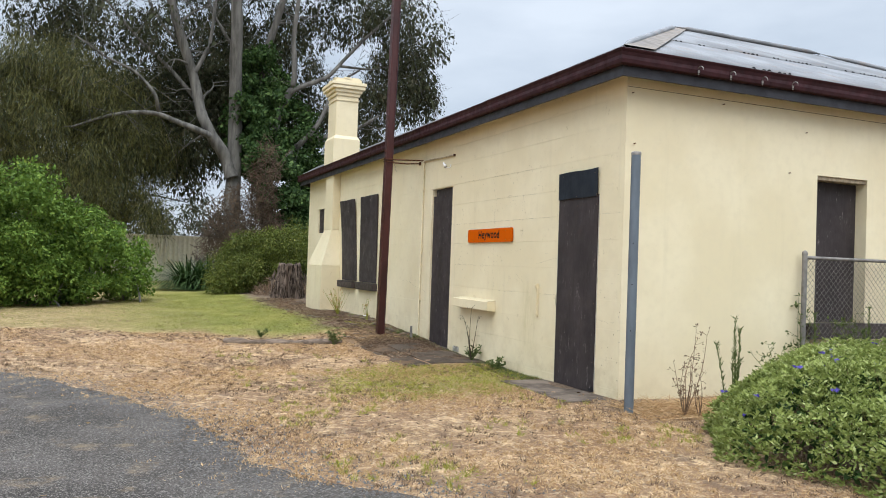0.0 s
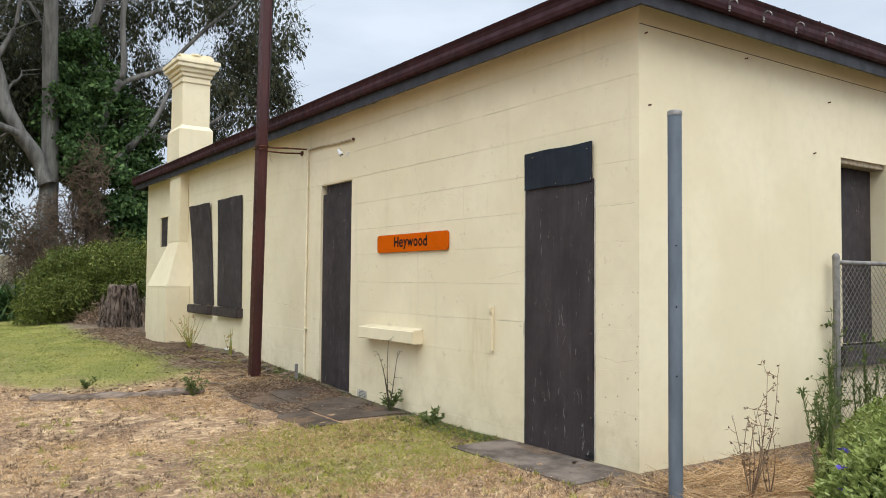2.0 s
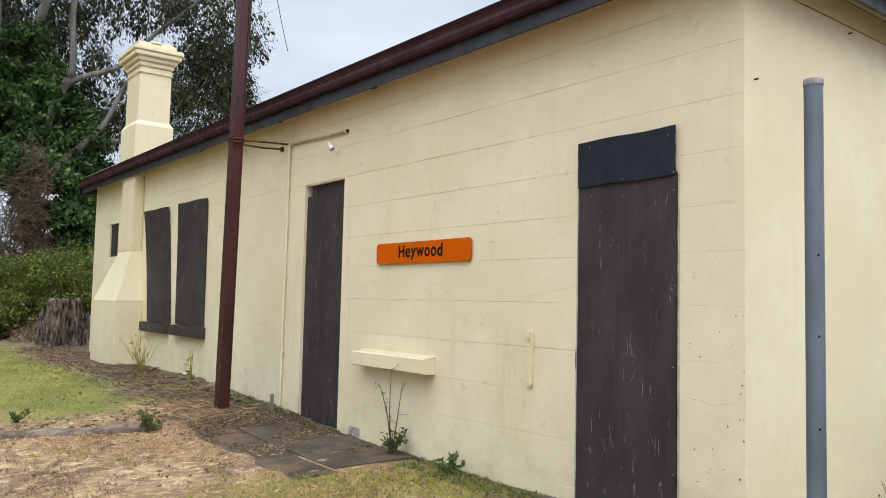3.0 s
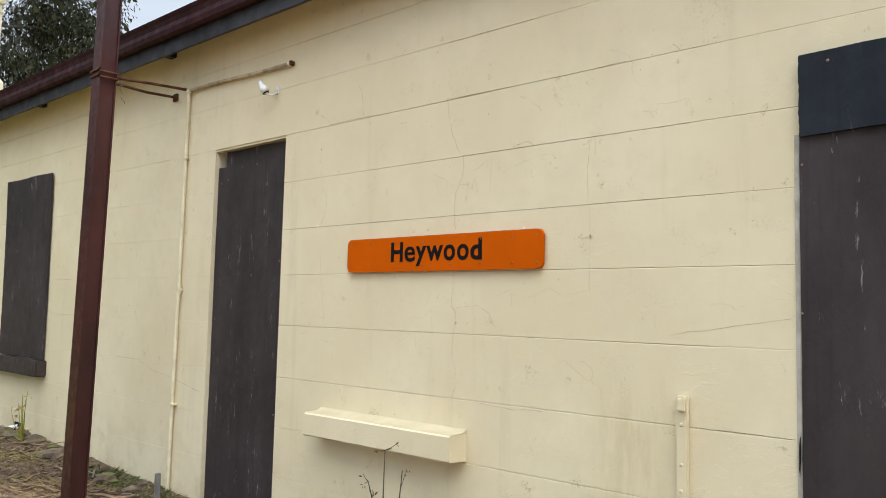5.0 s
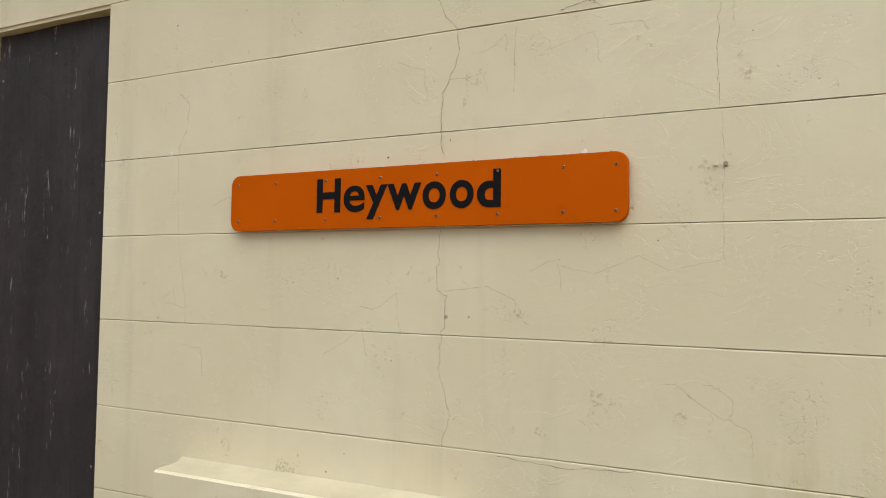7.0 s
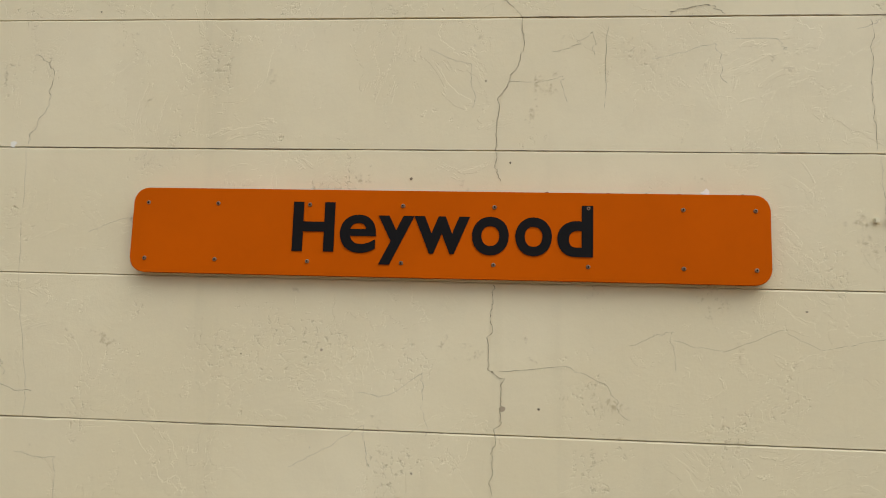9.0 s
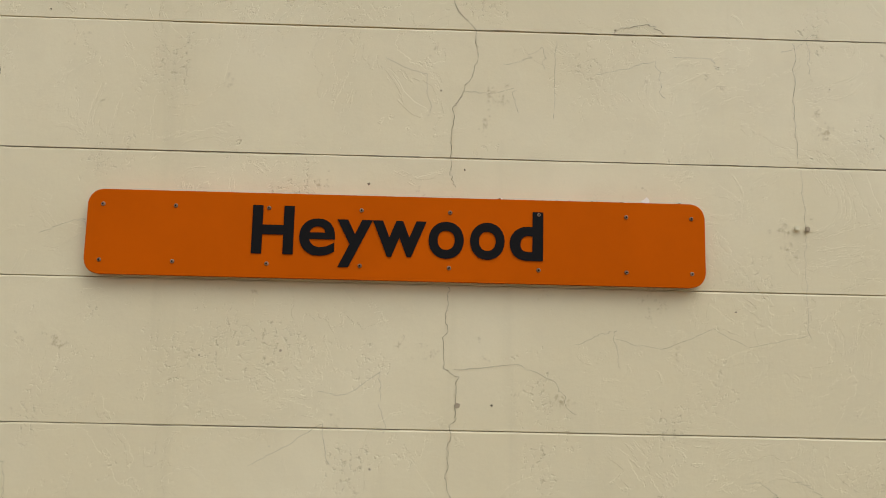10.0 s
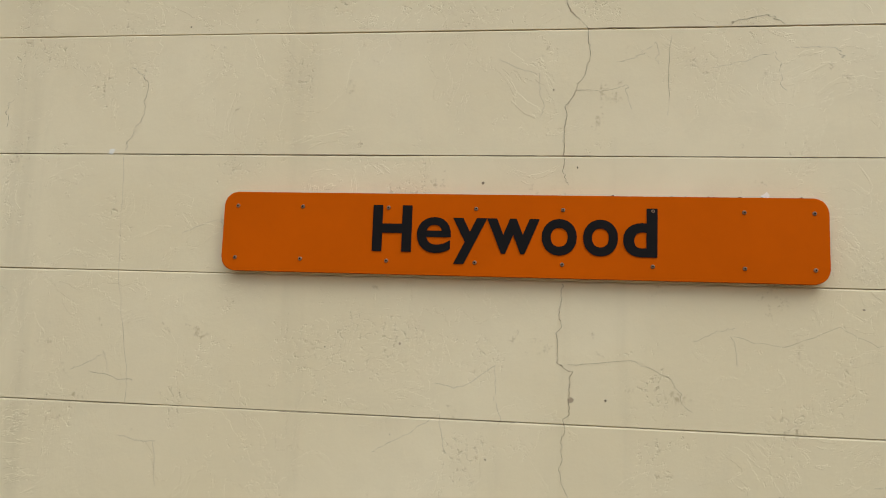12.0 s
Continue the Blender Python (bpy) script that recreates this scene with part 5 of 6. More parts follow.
def build_agapanthus(x, y):
    g = float(ground_z(x, y))
    h = holder("agapanthus", "round clump of dark green strap leaves", "plant", (x, y, g))
    rng = np.random.default_rng(12)
    V, F, n = [], [], 0
    for _ in range(520):
        a, L = rng.uniform(0, 2 * np.pi), rng.uniform(0.9, 1.7)
        lift = rng.uniform(0.35, 1.25)
        k = np.linspace(0, 1, 6)
        out = L * np.sin(lift * 0 + k * 1.2) * 0.75 * (1.5 - lift * 0.6)
        up = L * (lift * 1.3 * k - 0.85 * k ** 2)
        c = np.stack([np.cos(a) * (out + 0.15), np.sin(a) * (out + 0.15), np.maximum(up, 0.02)], -1)
        s = np.array([-np.sin(a), np.cos(a), 0]) * 0.022
        w = np.array([1, 1, 1, 0.9, 0.7, 0.1])[:, None]
        V += [c + s * w, c - s * w]
        for i in range(5):
            F.append((n + i, n + i + 1, n + 6 + i + 1, n + 6 + i))
        n += 12
    link("leaves_clump", np_mesh("leaves_clump", np.concatenate(V), F), STRAPLEAF, h)["kind"] = "stuff"


build_agapanthus(2.62, 28.9)
build_agapanthus(3.25, 28.4)


def build_stump():
    x, y = 4.90, 22.9
    g = float(ground_z(x, y))
    h = holder("tree_stump", "weathered grey-brown tree stump with split bark", "stump", (x, y, g))
    rng = np.random.default_rng(2)
    n, rows = 84, 16
    ang = np.linspace(0, 2 * np.pi, n, endpoint=False)
    flute = 0.030 * np.sin(ang * 5) + 0.022 * np.sin(ang * 11 + 1) + 0.020 * np.sign(np.sin(ang * 23 + 2 * np.sin(ang * 4))) + 0.014 * rng.standard_normal(n)
    V = []
    for j in range(rows):
        k = j / (rows - 1)
        r = 0.28 + 0.16 * (1 - k) ** 1.7 + flute * (1.0 + 0.8 * (1 - k)) + 0.02 * rng.standard_normal(n)
        V.append(np.stack([r * np.cos(ang) * 1.0, r * np.sin(ang), np.full(n, -0.1 + k * 1.08) + (0.03 * rng.standard_normal(n) if j == rows - 1 else 0)], -1))
    V.append(np.stack([0.2 * np.cos(ang), 0.2 * np.sin(ang), np.full(n, 0.98)], -1))
    V.append(np.stack([0.01 * np.cos(ang), 0.01 * np.sin(ang), np.full(n, 0.97)], -1))
    F = [(j * n + i, j * n + (i + 1) % n, (j + 1) * n + (i + 1) % n, (j + 1) * n + i) for j in range(rows + 1) for i in range(n)]
    link("stump_body", np_mesh("stump_body", np.concatenate(V), F), STUMPWOOD, h)
    for k in range(16):
        a = rng.uniform(3.2, 5.9)
        sp = Soup()
        r = 0.52
        z = rng.uniform(0.1, 0.4)
        L = rng.uniform(0.3, 0.55)
        p = np.array([np.cos(a) * r, np.sin(a) * r, z])
        sp.tube([p, p + [0.01, -0.01, L * 0.5], p + [-np.cos(a) * 0.06, -np.sin(a) * 0.06, L]], [0.02, 0.03, 0.008], 5, 0.2, k)
        sp.link("bark_strip", STUMPWOOD, h)


build_stump()
lean = holder("leaning_board", "old grey timber boards leaning by the wall end", "board", (5.28, 22.0, float(ground_z(5.28, 22.0))))
for k in range(3):
    b = part("board", boxed(-0.02, 0.02, -0.09, 0.09, -0.05, 1.25 - 0.15 * k, 0.004), GREYWOOD, lean)
    b.matrix_basis = pose(0.06 * k, 0.22 * k, 0, 3 * k, 5 + 3 * k, 8 * k)


def build_far_fence():
    y, x0, x1, top = 39.0, -30.0, 30.0, 2.35
    g = float(ground_z(0, y))
    h = holder("boundary_fence", "long cream steel panel boundary fence behind the lawn", "fence", (0, y, g))
    for i, a in enumerate(np.arange(-9.4, 14.0, 2.35)):
        n = 118
        s = np.linspace(0, 2.31, n)
        wave = 0.018 * np.sign(np.sin(s * 2 * np.pi / 0.2)) * np.minimum(1, np.abs(np.sin(s * 2 * np.pi / 0.2)) * 3)
        v = np.concatenate([np.stack([a + s, wave, np.full(n, 0.55)], -1), np.stack([a + s, wave, np.full(n, top - g)], -1)])
        f = [(k, k + 1, n + k + 1, n + k) for k in range(n - 1)]
        link("panel", np_mesh("panel", v, f), FENCECREAM, h)
        part("post", boxed(a - 0.035, a, -0.035, 0.035, -0.05, top - g + 0.03), FENCECREAM, h)
        part("rail", boxed(a, a + 2.31, -0.04, 0.03, top - g - 0.01, top - g + 0.045, 0.006), FENCECREAM, h)
        part("plinth", boxed(a, a + 2.31, -0.04, 0.02, -0.05, 0.56), FENCECREAM, h)


build_far_fence()
# more distant trees beyond the fence
for k, (tx, ty, tz, tr, seed) in enumerate(((2.0, 62, 2.6, 2.4, 51), (7.0, 66, 3.4, 3.0, 52), (-6, 58, 4.5, 3.5, 53), (18, 55, 5.0, 4.0, 54), (-16, 48, 5.5, 4.5, 55), (26, 48, 6.0, 4.5, 56))):
    gk = float(ground_z(tx, ty))
    th = holder("far_tree", "distant dark green tree beyond the fence", "tree", (tx, ty, gk), "trees beyond the fence")
    sp = Soup()
    sp.tube([(0, 0, -0.1), (0.1, 0, tz * 0.5), (0, 0.1, tz)], [0.25, 0.2, 0.1], 8)
    sp.link("trunk", BARK, th)
    v, f = crown([(0, 0, tz - gk + 0.6, tr, tr * 0.8), (tr * 0.6, 0, tz * 0.8, tr * 0.6, tr * 0.6)], 70, 50, 0.8, 0.3, 0.14, 0.4, seed)
    link("crown", np_mesh("crown", v, f), GUMLEAF, th)


# ---- periwinkle mound by the road ----
def build_mound():
    cx, cy, rx, ry, rz = 6.68, 4.3, 2.3, 1.9, 0.84
    g = float(ground_z(cx, cy))
    h = holder("periwinkle_bush", "low spreading leafy green bush with small purple flowers", "bush", (cx, cy, g))
    rng = np.random.default_rng(77)
    n = 30000
    a = rng.uniform(0, 2 * np.pi, n)
    r = np.sqrt(rng.random(n))
    x, y = r * np.cos(a), r * np.sin(a)
    bump = 0.09 * np.sin(x * 9 + 1) * np.sin(y * 8) + 0.07 * np.sin(x * 17 + y * 13)
    z = rz * np.sqrt(np.maximum(0, 1 - r ** 2.6)) * (1 + bump)
    depth = rng.random(n) ** 2 * 0.28
    p = np.stack([x * rx * (1 + 0.06 * np.sin(a * 9)), y * ry * (1 + 0.06 * np.sin(a * 7 + 2)), np.maximum(0.02, z - depth)], -1)
    # whorls: several leaves at each tip
    tips = p[:15000]
    idx = np.repeat(np.arange(len(tips)), 7)
    b = rng.uniform(0, 2 * np.pi, len(idx))
    nrm = np.stack([tips[:, 0] / rx ** 2, tips[:, 1] / ry ** 2, tips[:, 2] / rz ** 2 + 0.25], -1)
    nrm /= np.linalg.norm(nrm, axis=1)[:, None]
    d = np.stack([np.cos(b), np.sin(b), rng.normal(0.15, 0.3, len(idx))], -1) + nrm[idx] * 0.55
    v, f = leaf_quads(tips[idx] + rng.normal(0, 0.012, (len(idx), 3)), d, 0.043, 0.019, rng, 0.18)
    link("foliage", np_mesh("foliage", v, f), FLOWERLEAF, h)
    # Dark ivy tone on these inner leaves paints the shade between the tips.
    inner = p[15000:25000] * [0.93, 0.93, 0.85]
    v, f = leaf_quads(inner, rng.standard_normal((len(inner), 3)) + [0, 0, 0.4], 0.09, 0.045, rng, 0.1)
    link("shaded_inner_foliage", np_mesh("shaded_inner_foliage", v, f), IVYLEAF, h)
    sp = Soup()
    for _ in range(120):
        q = p[rng.integers(n)]
        sp.tube([q * [0.7, 0.7, 0] + [0, 0, -0.02], q * [0.9, 0.9, 0.6], q], [0.006, 0.004, 0.002], 4)
    sp.link("stem", TWIG, h)
    top = p[z > 0.2][:110]
    for k, q in enumerate(top):
        m = 5
        b = np.arange(m) * 2 * np.pi / m + k
        v, f = leaf_quads(np.repeat(q[None] + [0, 0, 0.03], m, 0), np.stack([np.cos(b), np.sin(b), np.full(m, 0.35)], -1), 0.036, 0.030, rng)
        link("flower", np_mesh("flower", v, f), PURPLE, h)


build_mound()


def weed(name, label, x, y, height, stems, seed, material, leafy, spread=0.35, z=None, twig=TWIG, leaf_len=0.03, reach=1.0, thick=1.0):
    g = float(ground_z(x, y)) if z is None else z
    h = holder(name, label, "weed", (x, y, g))
    rng = np.random.default_rng(seed)
    sp, P, D = Soup(), [], []
    for _ in range(stems):
        d = np.array([rng.normal(0, spread), rng.normal(0, spread * 0.6), 1.0])
        L = height * rng.uniform(0.55, 1.05)
        k = np.linspace(0, 1, 8)
        w = rng.normal(0, 0.05, 3)
        pts = np.stack([d[0] * L * k, d[1] * L * k, L * k], -1) + w * L * np.sin(k * 3.0)[:, None] * [1, 1, 0.1]
        pts[0, 2] = -0.02
        sp.tube(pts, np.linspace(0.0055, 0.0018, 8) * thick, 5)
        for _ in range(leafy):
            q = pts[rng.integers(2, 8)]
            e = rng.standard_normal(3) * [1, 1, 0.5] + [0, 0, 0.5]
            e /= np.linalg.norm(e)
            s = L * rng.uniform(0.05, 0.16) * reach
            sp.tube([q, q + e * s * 0.5, q + e * s + [0, 0, 0.01]], [0.0025, 0.002, 0.001], 4)
            m = rng.integers(2, 5)
            P.append(np.repeat((q + e * s)[None], m, 0) + rng.normal(0, 0.006, (m, 3)))
            D.append(rng.standard_normal((m, 3)) + e)
    sp.link("stem", twig, h)
    v, f = leaf_quads(np.concatenate(P), np.concatenate(D), leaf_len, leaf_len * 0.45, rng)
    link("leaf_spray", np_mesh("leaf_spray", v, f), material, h)["kind"] = "stuff"
    return h


weed("dead_weed", "tall dry leafless weed by the end wall", 5.20, 6.15, 0.8, 8, 1, LITTER, 7, 0.13)
weed("dead_weed", "small dry twiggy weed by the end wall", 5.36, 6.12, 0.45, 4, 2, LITTER, 5, 0.25)


def fleabane(label, x, y, height, stems, seed, spread):
    """Upright weed whose stems are set all along with narrow rising leaves."""
    h = holder("green_weed", label, "weed", (x, y, float(ground_z(x, y))))
    rng = np.random.default_rng(seed)
    sp, P, D = Soup(), [], []
    for j in range(stems):
        L = height * (1.0 if j == 0 else rng.uniform(0.5, 0.95))
        out = np.array([rng.normal(0, spread), rng.normal(0, spread * 0.7)]) * (j > 0)
        k = np.linspace(0, 1, 10)
        pts = np.stack([out[0] * L * k ** 0.6, out[1] * L * k ** 0.6, L * k], -1)
        pts[:, 0] += 0.012 * np.sin(k * 5 + j)
        sp.tube(pts, np.linspace(0.008, 0.0035, 10), 5)
        m = int(150 * L)
        s = rng.uniform(0.22, 1.0, m)
        q = np.stack([np.interp(s, k, pts[:, c]) for c in range(3)], -1)
        a = rng.uniform(0, 2 * np.pi, m)
        P.append(q)
        D.append(np.stack([np.cos(a), np.sin(a), 1.0 + 1.6 * s], -1))
        b = rng.uniform(0, 2 * np.pi, 14)
        P.append(np.repeat(pts[-1][None], 14, 0))
        D.append(np.stack([np.cos(b), np.sin(b), rng.uniform(0.2, 1.5, 14)], -1))
    sp.link("stem", STALK, h)
    v, f = leaf_quads(np.concatenate(P), np.concatenate(D), 0.05, 0.0075, rng, 0.1)
    link("leaf_spray", np_mesh("leaf_spray", v, f), STALK, h)["kind"] = "stuff"


fleabane("upright green fleabane stalks at the bush edge", 5.41, 5.72, 1.0, 6, 3, 0.10)
fleabane("tall green fleabane beside the fence post", 7.25, 6.45, 0.95, 7, 13, 0.14)
fleabane("tall green fleabane along the wire fence", 8.1, 6.45, 1.05, 6, 14, 0.12)
weed("green_weed", "leafy green weed growing at the fence post", 6.75, 6.55, 0.6, 12, 4, STALK, 14, 0.3, None, STALK, 0.04)
weed("green_weed", "leafy green weed growing along the fence", 7.8, 6.4, 1.0, 18, 5, STALK, 16, 0.2, None, STALK, 0.04, 0.5)
weed("fence_weed", "thin leafy creeper on the fence post", 7.42, 6.74, 1.35, 4, 6, STALK, 12, 0.06, None, STALK, 0.05)
weed("dead_weed", "thin dark weed growing against the wall ledge", 4.80, 10.18, 0.80, 4, 7, DARKBUD, 5, 0.20, None, DARKTWIG, 0.018, 1.0, 1.3)
weed("green_weed", "leafy base of the weed under the ledge", 4.80, 10.17, 0.22, 7, 17, STALK, 8, 0.5, None, STALK, 0.05)
weed("green_weed", "small leafy weed at the foot of the wall", 4.78, 9.35, 0.16, 7, 8, STALK, 9, 0.8, None, STALK, 0.045)
weed("green_weed", "small leafy weed beside the timber edging", 3.35, 12.25, 0.24, 9, 9, STALK, 10, 0.6, None, STALK, 0.035)
weed("grass_tuft", "tall seeding grass tuft against the wall", 4.62, 16.6, 0.55, 22, 10, DRYGRASS, 1, 0.34, None, GREENGRASS, 0.05)
weed("grass_tuft", "small seeding grass tuft against the wall", 4.75, 14.9, 0.5, 8, 11, DRYGRASS, 1, 0.2, None, GREENGRASS, 0.05)
weed("green_weed", "small weed on the lawn edge", 2.4, 13.4, 0.12, 6, 12, STALK, 8, 0.8, None, STALK, 0.04)


# ---- grass and litter ----
def blades(name, label, n, area, height, width, lean, material, seed, mask=None, category="grass", lift=0.0):
    rng = np.random.default_rng(seed)
    x, y = rng.uniform(area[0], area[1], n), rng.uniform(area[2], area[3], n)
    if mask is not None:
        ok = mask(x, y, rng)
        x, y = x[ok], y[ok]
    n = len(x)
    p = np.stack([x, y, ground_z(x, y) - 0.004 + lift], -1)
    a = rng.uniform(0, 2 * np.pi, n)
    d = np.stack([np.cos(a) * lean, np.sin(a) * lean, rng.uniform(0.25, 1.0, n)], -1)
    v, f = leaf_quads(p, d, height, width, rng)
    tagged(link(name, np_mesh(name, v, f), material), label, category, kind="stuff")


def patchy(x, y, rng, cut=0.0):
    q = np.sin(x * 2.1 + 1.3 * np.sin(y * 1.7)) + np.sin(y * 2.7 + 1.1 * np.sin(x * 2.3)) + 0.6 * np.sin(x * 7.1 + y * 5.3)
    return q + rng.normal(0, 0.9, len(x)) > cut


def on_lawn(x, y):
    return y + 0.30 * x > 14.2


def in_patch(x, y):
    return ((x - 3.75) / 1.35) ** 2 + ((y - 8.9) / 1.3) ** 2 < 1


def off_hard(x, y):
    return (x > road_edge(y) - np.abs(np.random.default_rng(7).normal(0, 0.36, len(x)))) & ~((x > 4.36) & (y > 6.95) & (y < 8.4)) & ~((x > 3.70) & (y > 9.84) & (y < 12.2)) & (x < 4.9 + 50 * (y < 6.85))


blades("dry_grass", "short dry straw-coloured mown grass", 250000, (-2.5, 7.5, 1.8, 14.5), 0.045, 0.0055, 1.6, DRYGRASS, 61,
       lambda x, y, r: off_hard(x, y) & ~on_lawn(x, y) & patchy(x, y, r, 0.1) & ~((x > 3.6) & (y > 11.8)) & ~((x > 4.7) & (y < 6.2)))
def tufts(name, label, n, per, area, height, material, seed, mask):
    """Small clumps of upright blades."""
    rng = np.random.default_rng(seed)
    x, y = rng.uniform(area[0], area[1], n), rng.uniform(area[2], area[3], n)
    ok = mask(x, y, rng)
    x, y = np.repeat(x[ok], per), np.repeat(y[ok], per)
    size = np.repeat(rng.uniform(0.5, 1.4, ok.sum()), per)
    x, y = x + rng.normal(0, 0.022, len(x)) * size, y + rng.normal(0, 0.022, len(y)) * size
    p = np.stack([x, y, ground_z(x, y) - 0.004], -1)
    d = np.stack([rng.normal(0, 0.7, len(x)), rng.normal(0, 0.7, len(x)), np.ones(len(x))], -1)
    v, f = leaf_quads(p, d, height, 0.005, rng)
    tagged(link(name, np_mesh(name, v, f), material), label, "grass", kind="stuff")


tufts("dry_tufts", "small upright tufts of straw-coloured dry grass", 9000, 14, (-2.5, 5.2, 1.8, 14.0), 0.036, DRYGRASS, 81, lambda x, y, r: off_hard(x, y) & ~on_lawn(x, y) & patchy(x, y, r, 0.0))
tufts("brown_tufts", "small dark brown tufts of dead grass", 9500, 14, (-2.5, 5.2, 1.8, 14.0), 0.034, LITTER, 82, lambda x, y, r: off_hard(x, y) & ~on_lawn(x, y) & patchy(x + 2, -y, r, 0.3))
tufts("green_tufts", "small green grass tufts scattered in the dry grass", 900, 16, (1.5, 4.9, 4.5, 12.0), 0.06, GREENGRASS, 83, lambda x, y, r: off_hard(x, y) & patchy(x - 1, y + 2, r, 0.9))
blades("dry_grass", "dark dry thatch of old cut grass", 85000, (-2.5, 7.0, 1.8, 14.5), 0.036, 0.006, 2.2, LITTER, 62,
       lambda x, y, r: off_hard(x, y) & ~on_lawn(x, y) & patchy(-x, y + 3, r, 0.7))
blades("green_grass", "short yellow-green grass patch by the doorsteps", 17000, (2.2, 4.95, 7.3, 10.4), 0.045, 0.005, 0.9, GREENGRASS, 63,
       lambda x, y, r: off_hard(x, y) & in_patch(x + r.normal(0, 0.15, len(x)), y + r.normal(0, 0.15, len(y))))
blades("lawn_grass", "short green mown lawn grass", 110000, (-5, 4.6, 12.3, 26), 0.035, 0.0045, 0.8, LAWNGRASS, 64,
       lambda x, y, r: on_lawn(x, y + r.normal(0, 0.25, len(y))) & ~((x > 3.7) & (y > 11.8)) & (r.random(len(x)) < 0.30 + 0.70 * S(-1.0, 2.6, x)))
blades("straw_grass", "long dry orange straw lying by the post", 2600, (4.75, 6.2, 6.05, 6.7), 0.22, 0.005, 2.6, DRYGRASS, 65)
blades("leaf_litter", "dead brown leaves and bark scraps on the ground", 5200, (0.2, 4.95, 2.5, 22), 0.05, 0.022, 3.0, LITTER, 66,
       lambda x, y, r: (x > road_edge(y)) & ((x > 3.4) & (y > 11.6) | (r.random(len(x)) < 0.28)), "litter")
blades("road_litter", "pale dead leaves and straw blown onto the asphalt", 900, (-3.0, 2.4, 2.0, 11.0), 0.045, 0.014, 3.5, DRYGRASS, 73,
       lambda x, y, r: (x < road_edge(y)) & (x > road_edge(y) - 0.15 - 1.6 * r.random(len(x)) ** 2), "litter", 0.016)
blades("twig_litter", "thin dry twigs and straw heaped along the wall", 20000, (3.5, 4.95, 11.9, 22.5), 0.085, 0.008, 2.4, LITTER, 67,
       lambda x, y, r: x > 3.6 + 0.5 * r.random(len(x)), "litter")
blades("green_moss", "yellow-green moss patches at the wall foot", 22000, (4.2, 4.95, 12.2, 16.0), 0.022, 0.006, 0.8, GREENGRASS, 71,
       lambda x, y, r: patchy(x * 3, y * 2, r, 1.2), "moss")
blades("slab_litter", "dark leaves and twigs strewn over the path slabs", 22000, (3.75, 4.95, 10.0, 12.4), 0.036, 0.009, 3.0, LITTER, 72,
       lambda x, y, r: (x - 4.3) * 0.2 + (y - 10.45) * 0.6 > 0.75 * r.random(len(x)) ** 1.2, "litter", 0.012)
blades("straw_heap", "tan heap of dry straw at the pole foot", 5200, (3.2, 4.6, 11.9, 13.8), 0.13, 0.005, 2.2, STRAWBROWN, 70,
       lambda x, y, r: ((x - 3.95) / 0.55) ** 2 + ((y - 12.75) / 0.75) ** 2 < r.random(len(x)), "straw")
blades("edge_litter", "dead leaves gathered along the lawn edge", 2200, (-2.5, 4.0, 12.3, 14.8), 0.06, 0.03, 3.0, LITTER, 68,
       lambda x, y, r: np.abs(y + 0.30 * x - 13.9 + r.normal(0, 0.08, len(x))) < 0.22, "litter")
blades("wall_moss", "patchy dead growth at the foot of the wall", 3600, (4.62, 4.95, 8.4, 13.5), 0.06, 0.008, 1.4, STALK, 69,
       lambda x, y, r: off_hard(x, y) | (x > 4.85), "weeds")


def build_log():
    h = holder("timber_edging", "weathered grey-brown timber log edging the lawn", "log", (2.4, 12.75, float(ground_z(2.4, 12.75))))
    sp = Soup()
    k = np.linspace(0, 1, 14)
    x, y = 1.75 + 1.75 * k, 12.98 - 0.66 * k
    pts = np.stack([x, y, ground_z(x, y) + 0.004 + 0.010 * np.sin(k * 9)], -1) - np.array(h.location)
    sp.tube(pts, 0.058 + 0.010 * np.sin(k * 17), 10, 0.12, 4)
    sp.link("log", LOGWOOD, h)
    for e in (pts[0], pts[-1]):
        bm = bmesh.new()
        bmesh.ops.create_cone(bm, cap_ends=True, segments=9, radius1=0.042, radius2=0.04, depth=0.02, matrix=Matrix.Translation(e) @ Matrix.Rotation(radians(90), 4, "Y"))
        part("end_grain", bm, STUMPWOOD, h)


build_log()


def fallen_sticks():
    rng = np.random.default_rng(44)
    for k in range(46):
        x, y = rng.uniform(3.7, 4.85), 12.4 + 9.5 * rng.random() ** 1.3
        h = holder("fallen_stick", "dry bark stick lying on the litter by the wall", "stick", (x, y, float(ground_z(x, y))), "sticks along the wall")
        a, L = rng.uniform(0, np.pi), rng.uniform(0.15, 0.6)
        s = np.linspace(-0.5, 0.5, 6)
        pts = np.stack([np.cos(a) * L * s, np.sin(a) * L * s, 0.018 + 0.02 * np.abs(s) + 0.012 * np.sin(s * 9)], -1)
        sp = Soup()
        sp.tube(pts, rng.uniform(0.004, 0.012) * np.array([0.6, 1, 1.1, 1, 0.8, 0.5]), 6, 0.08, k)
        sp.link("stick", GREYWOOD if k % 2 else TWIG, h)


fallen_sticks()
stub = tagged(part("iron_stub", boxed(4.70, 4.74, 11.98 + 0.4, 12.40, 0.05, 0.42, 0.004), GALV), "short grey iron stub standing at the wall foot", "peg")
sp = Soup()
sp.tube([(4.945, 15.56, 0.365), (4.88, 15.61, 0.350), (4.80, 15.68, 0.335)], [0.017, 0.017, 0.017], 8)
pipe_hole = holder("drain_stub", "broken white drain pipe sticking from a dark wall hole", "pipe", (0, 0, 0))
sp.link("pipe", WHITE, pipe_hole)
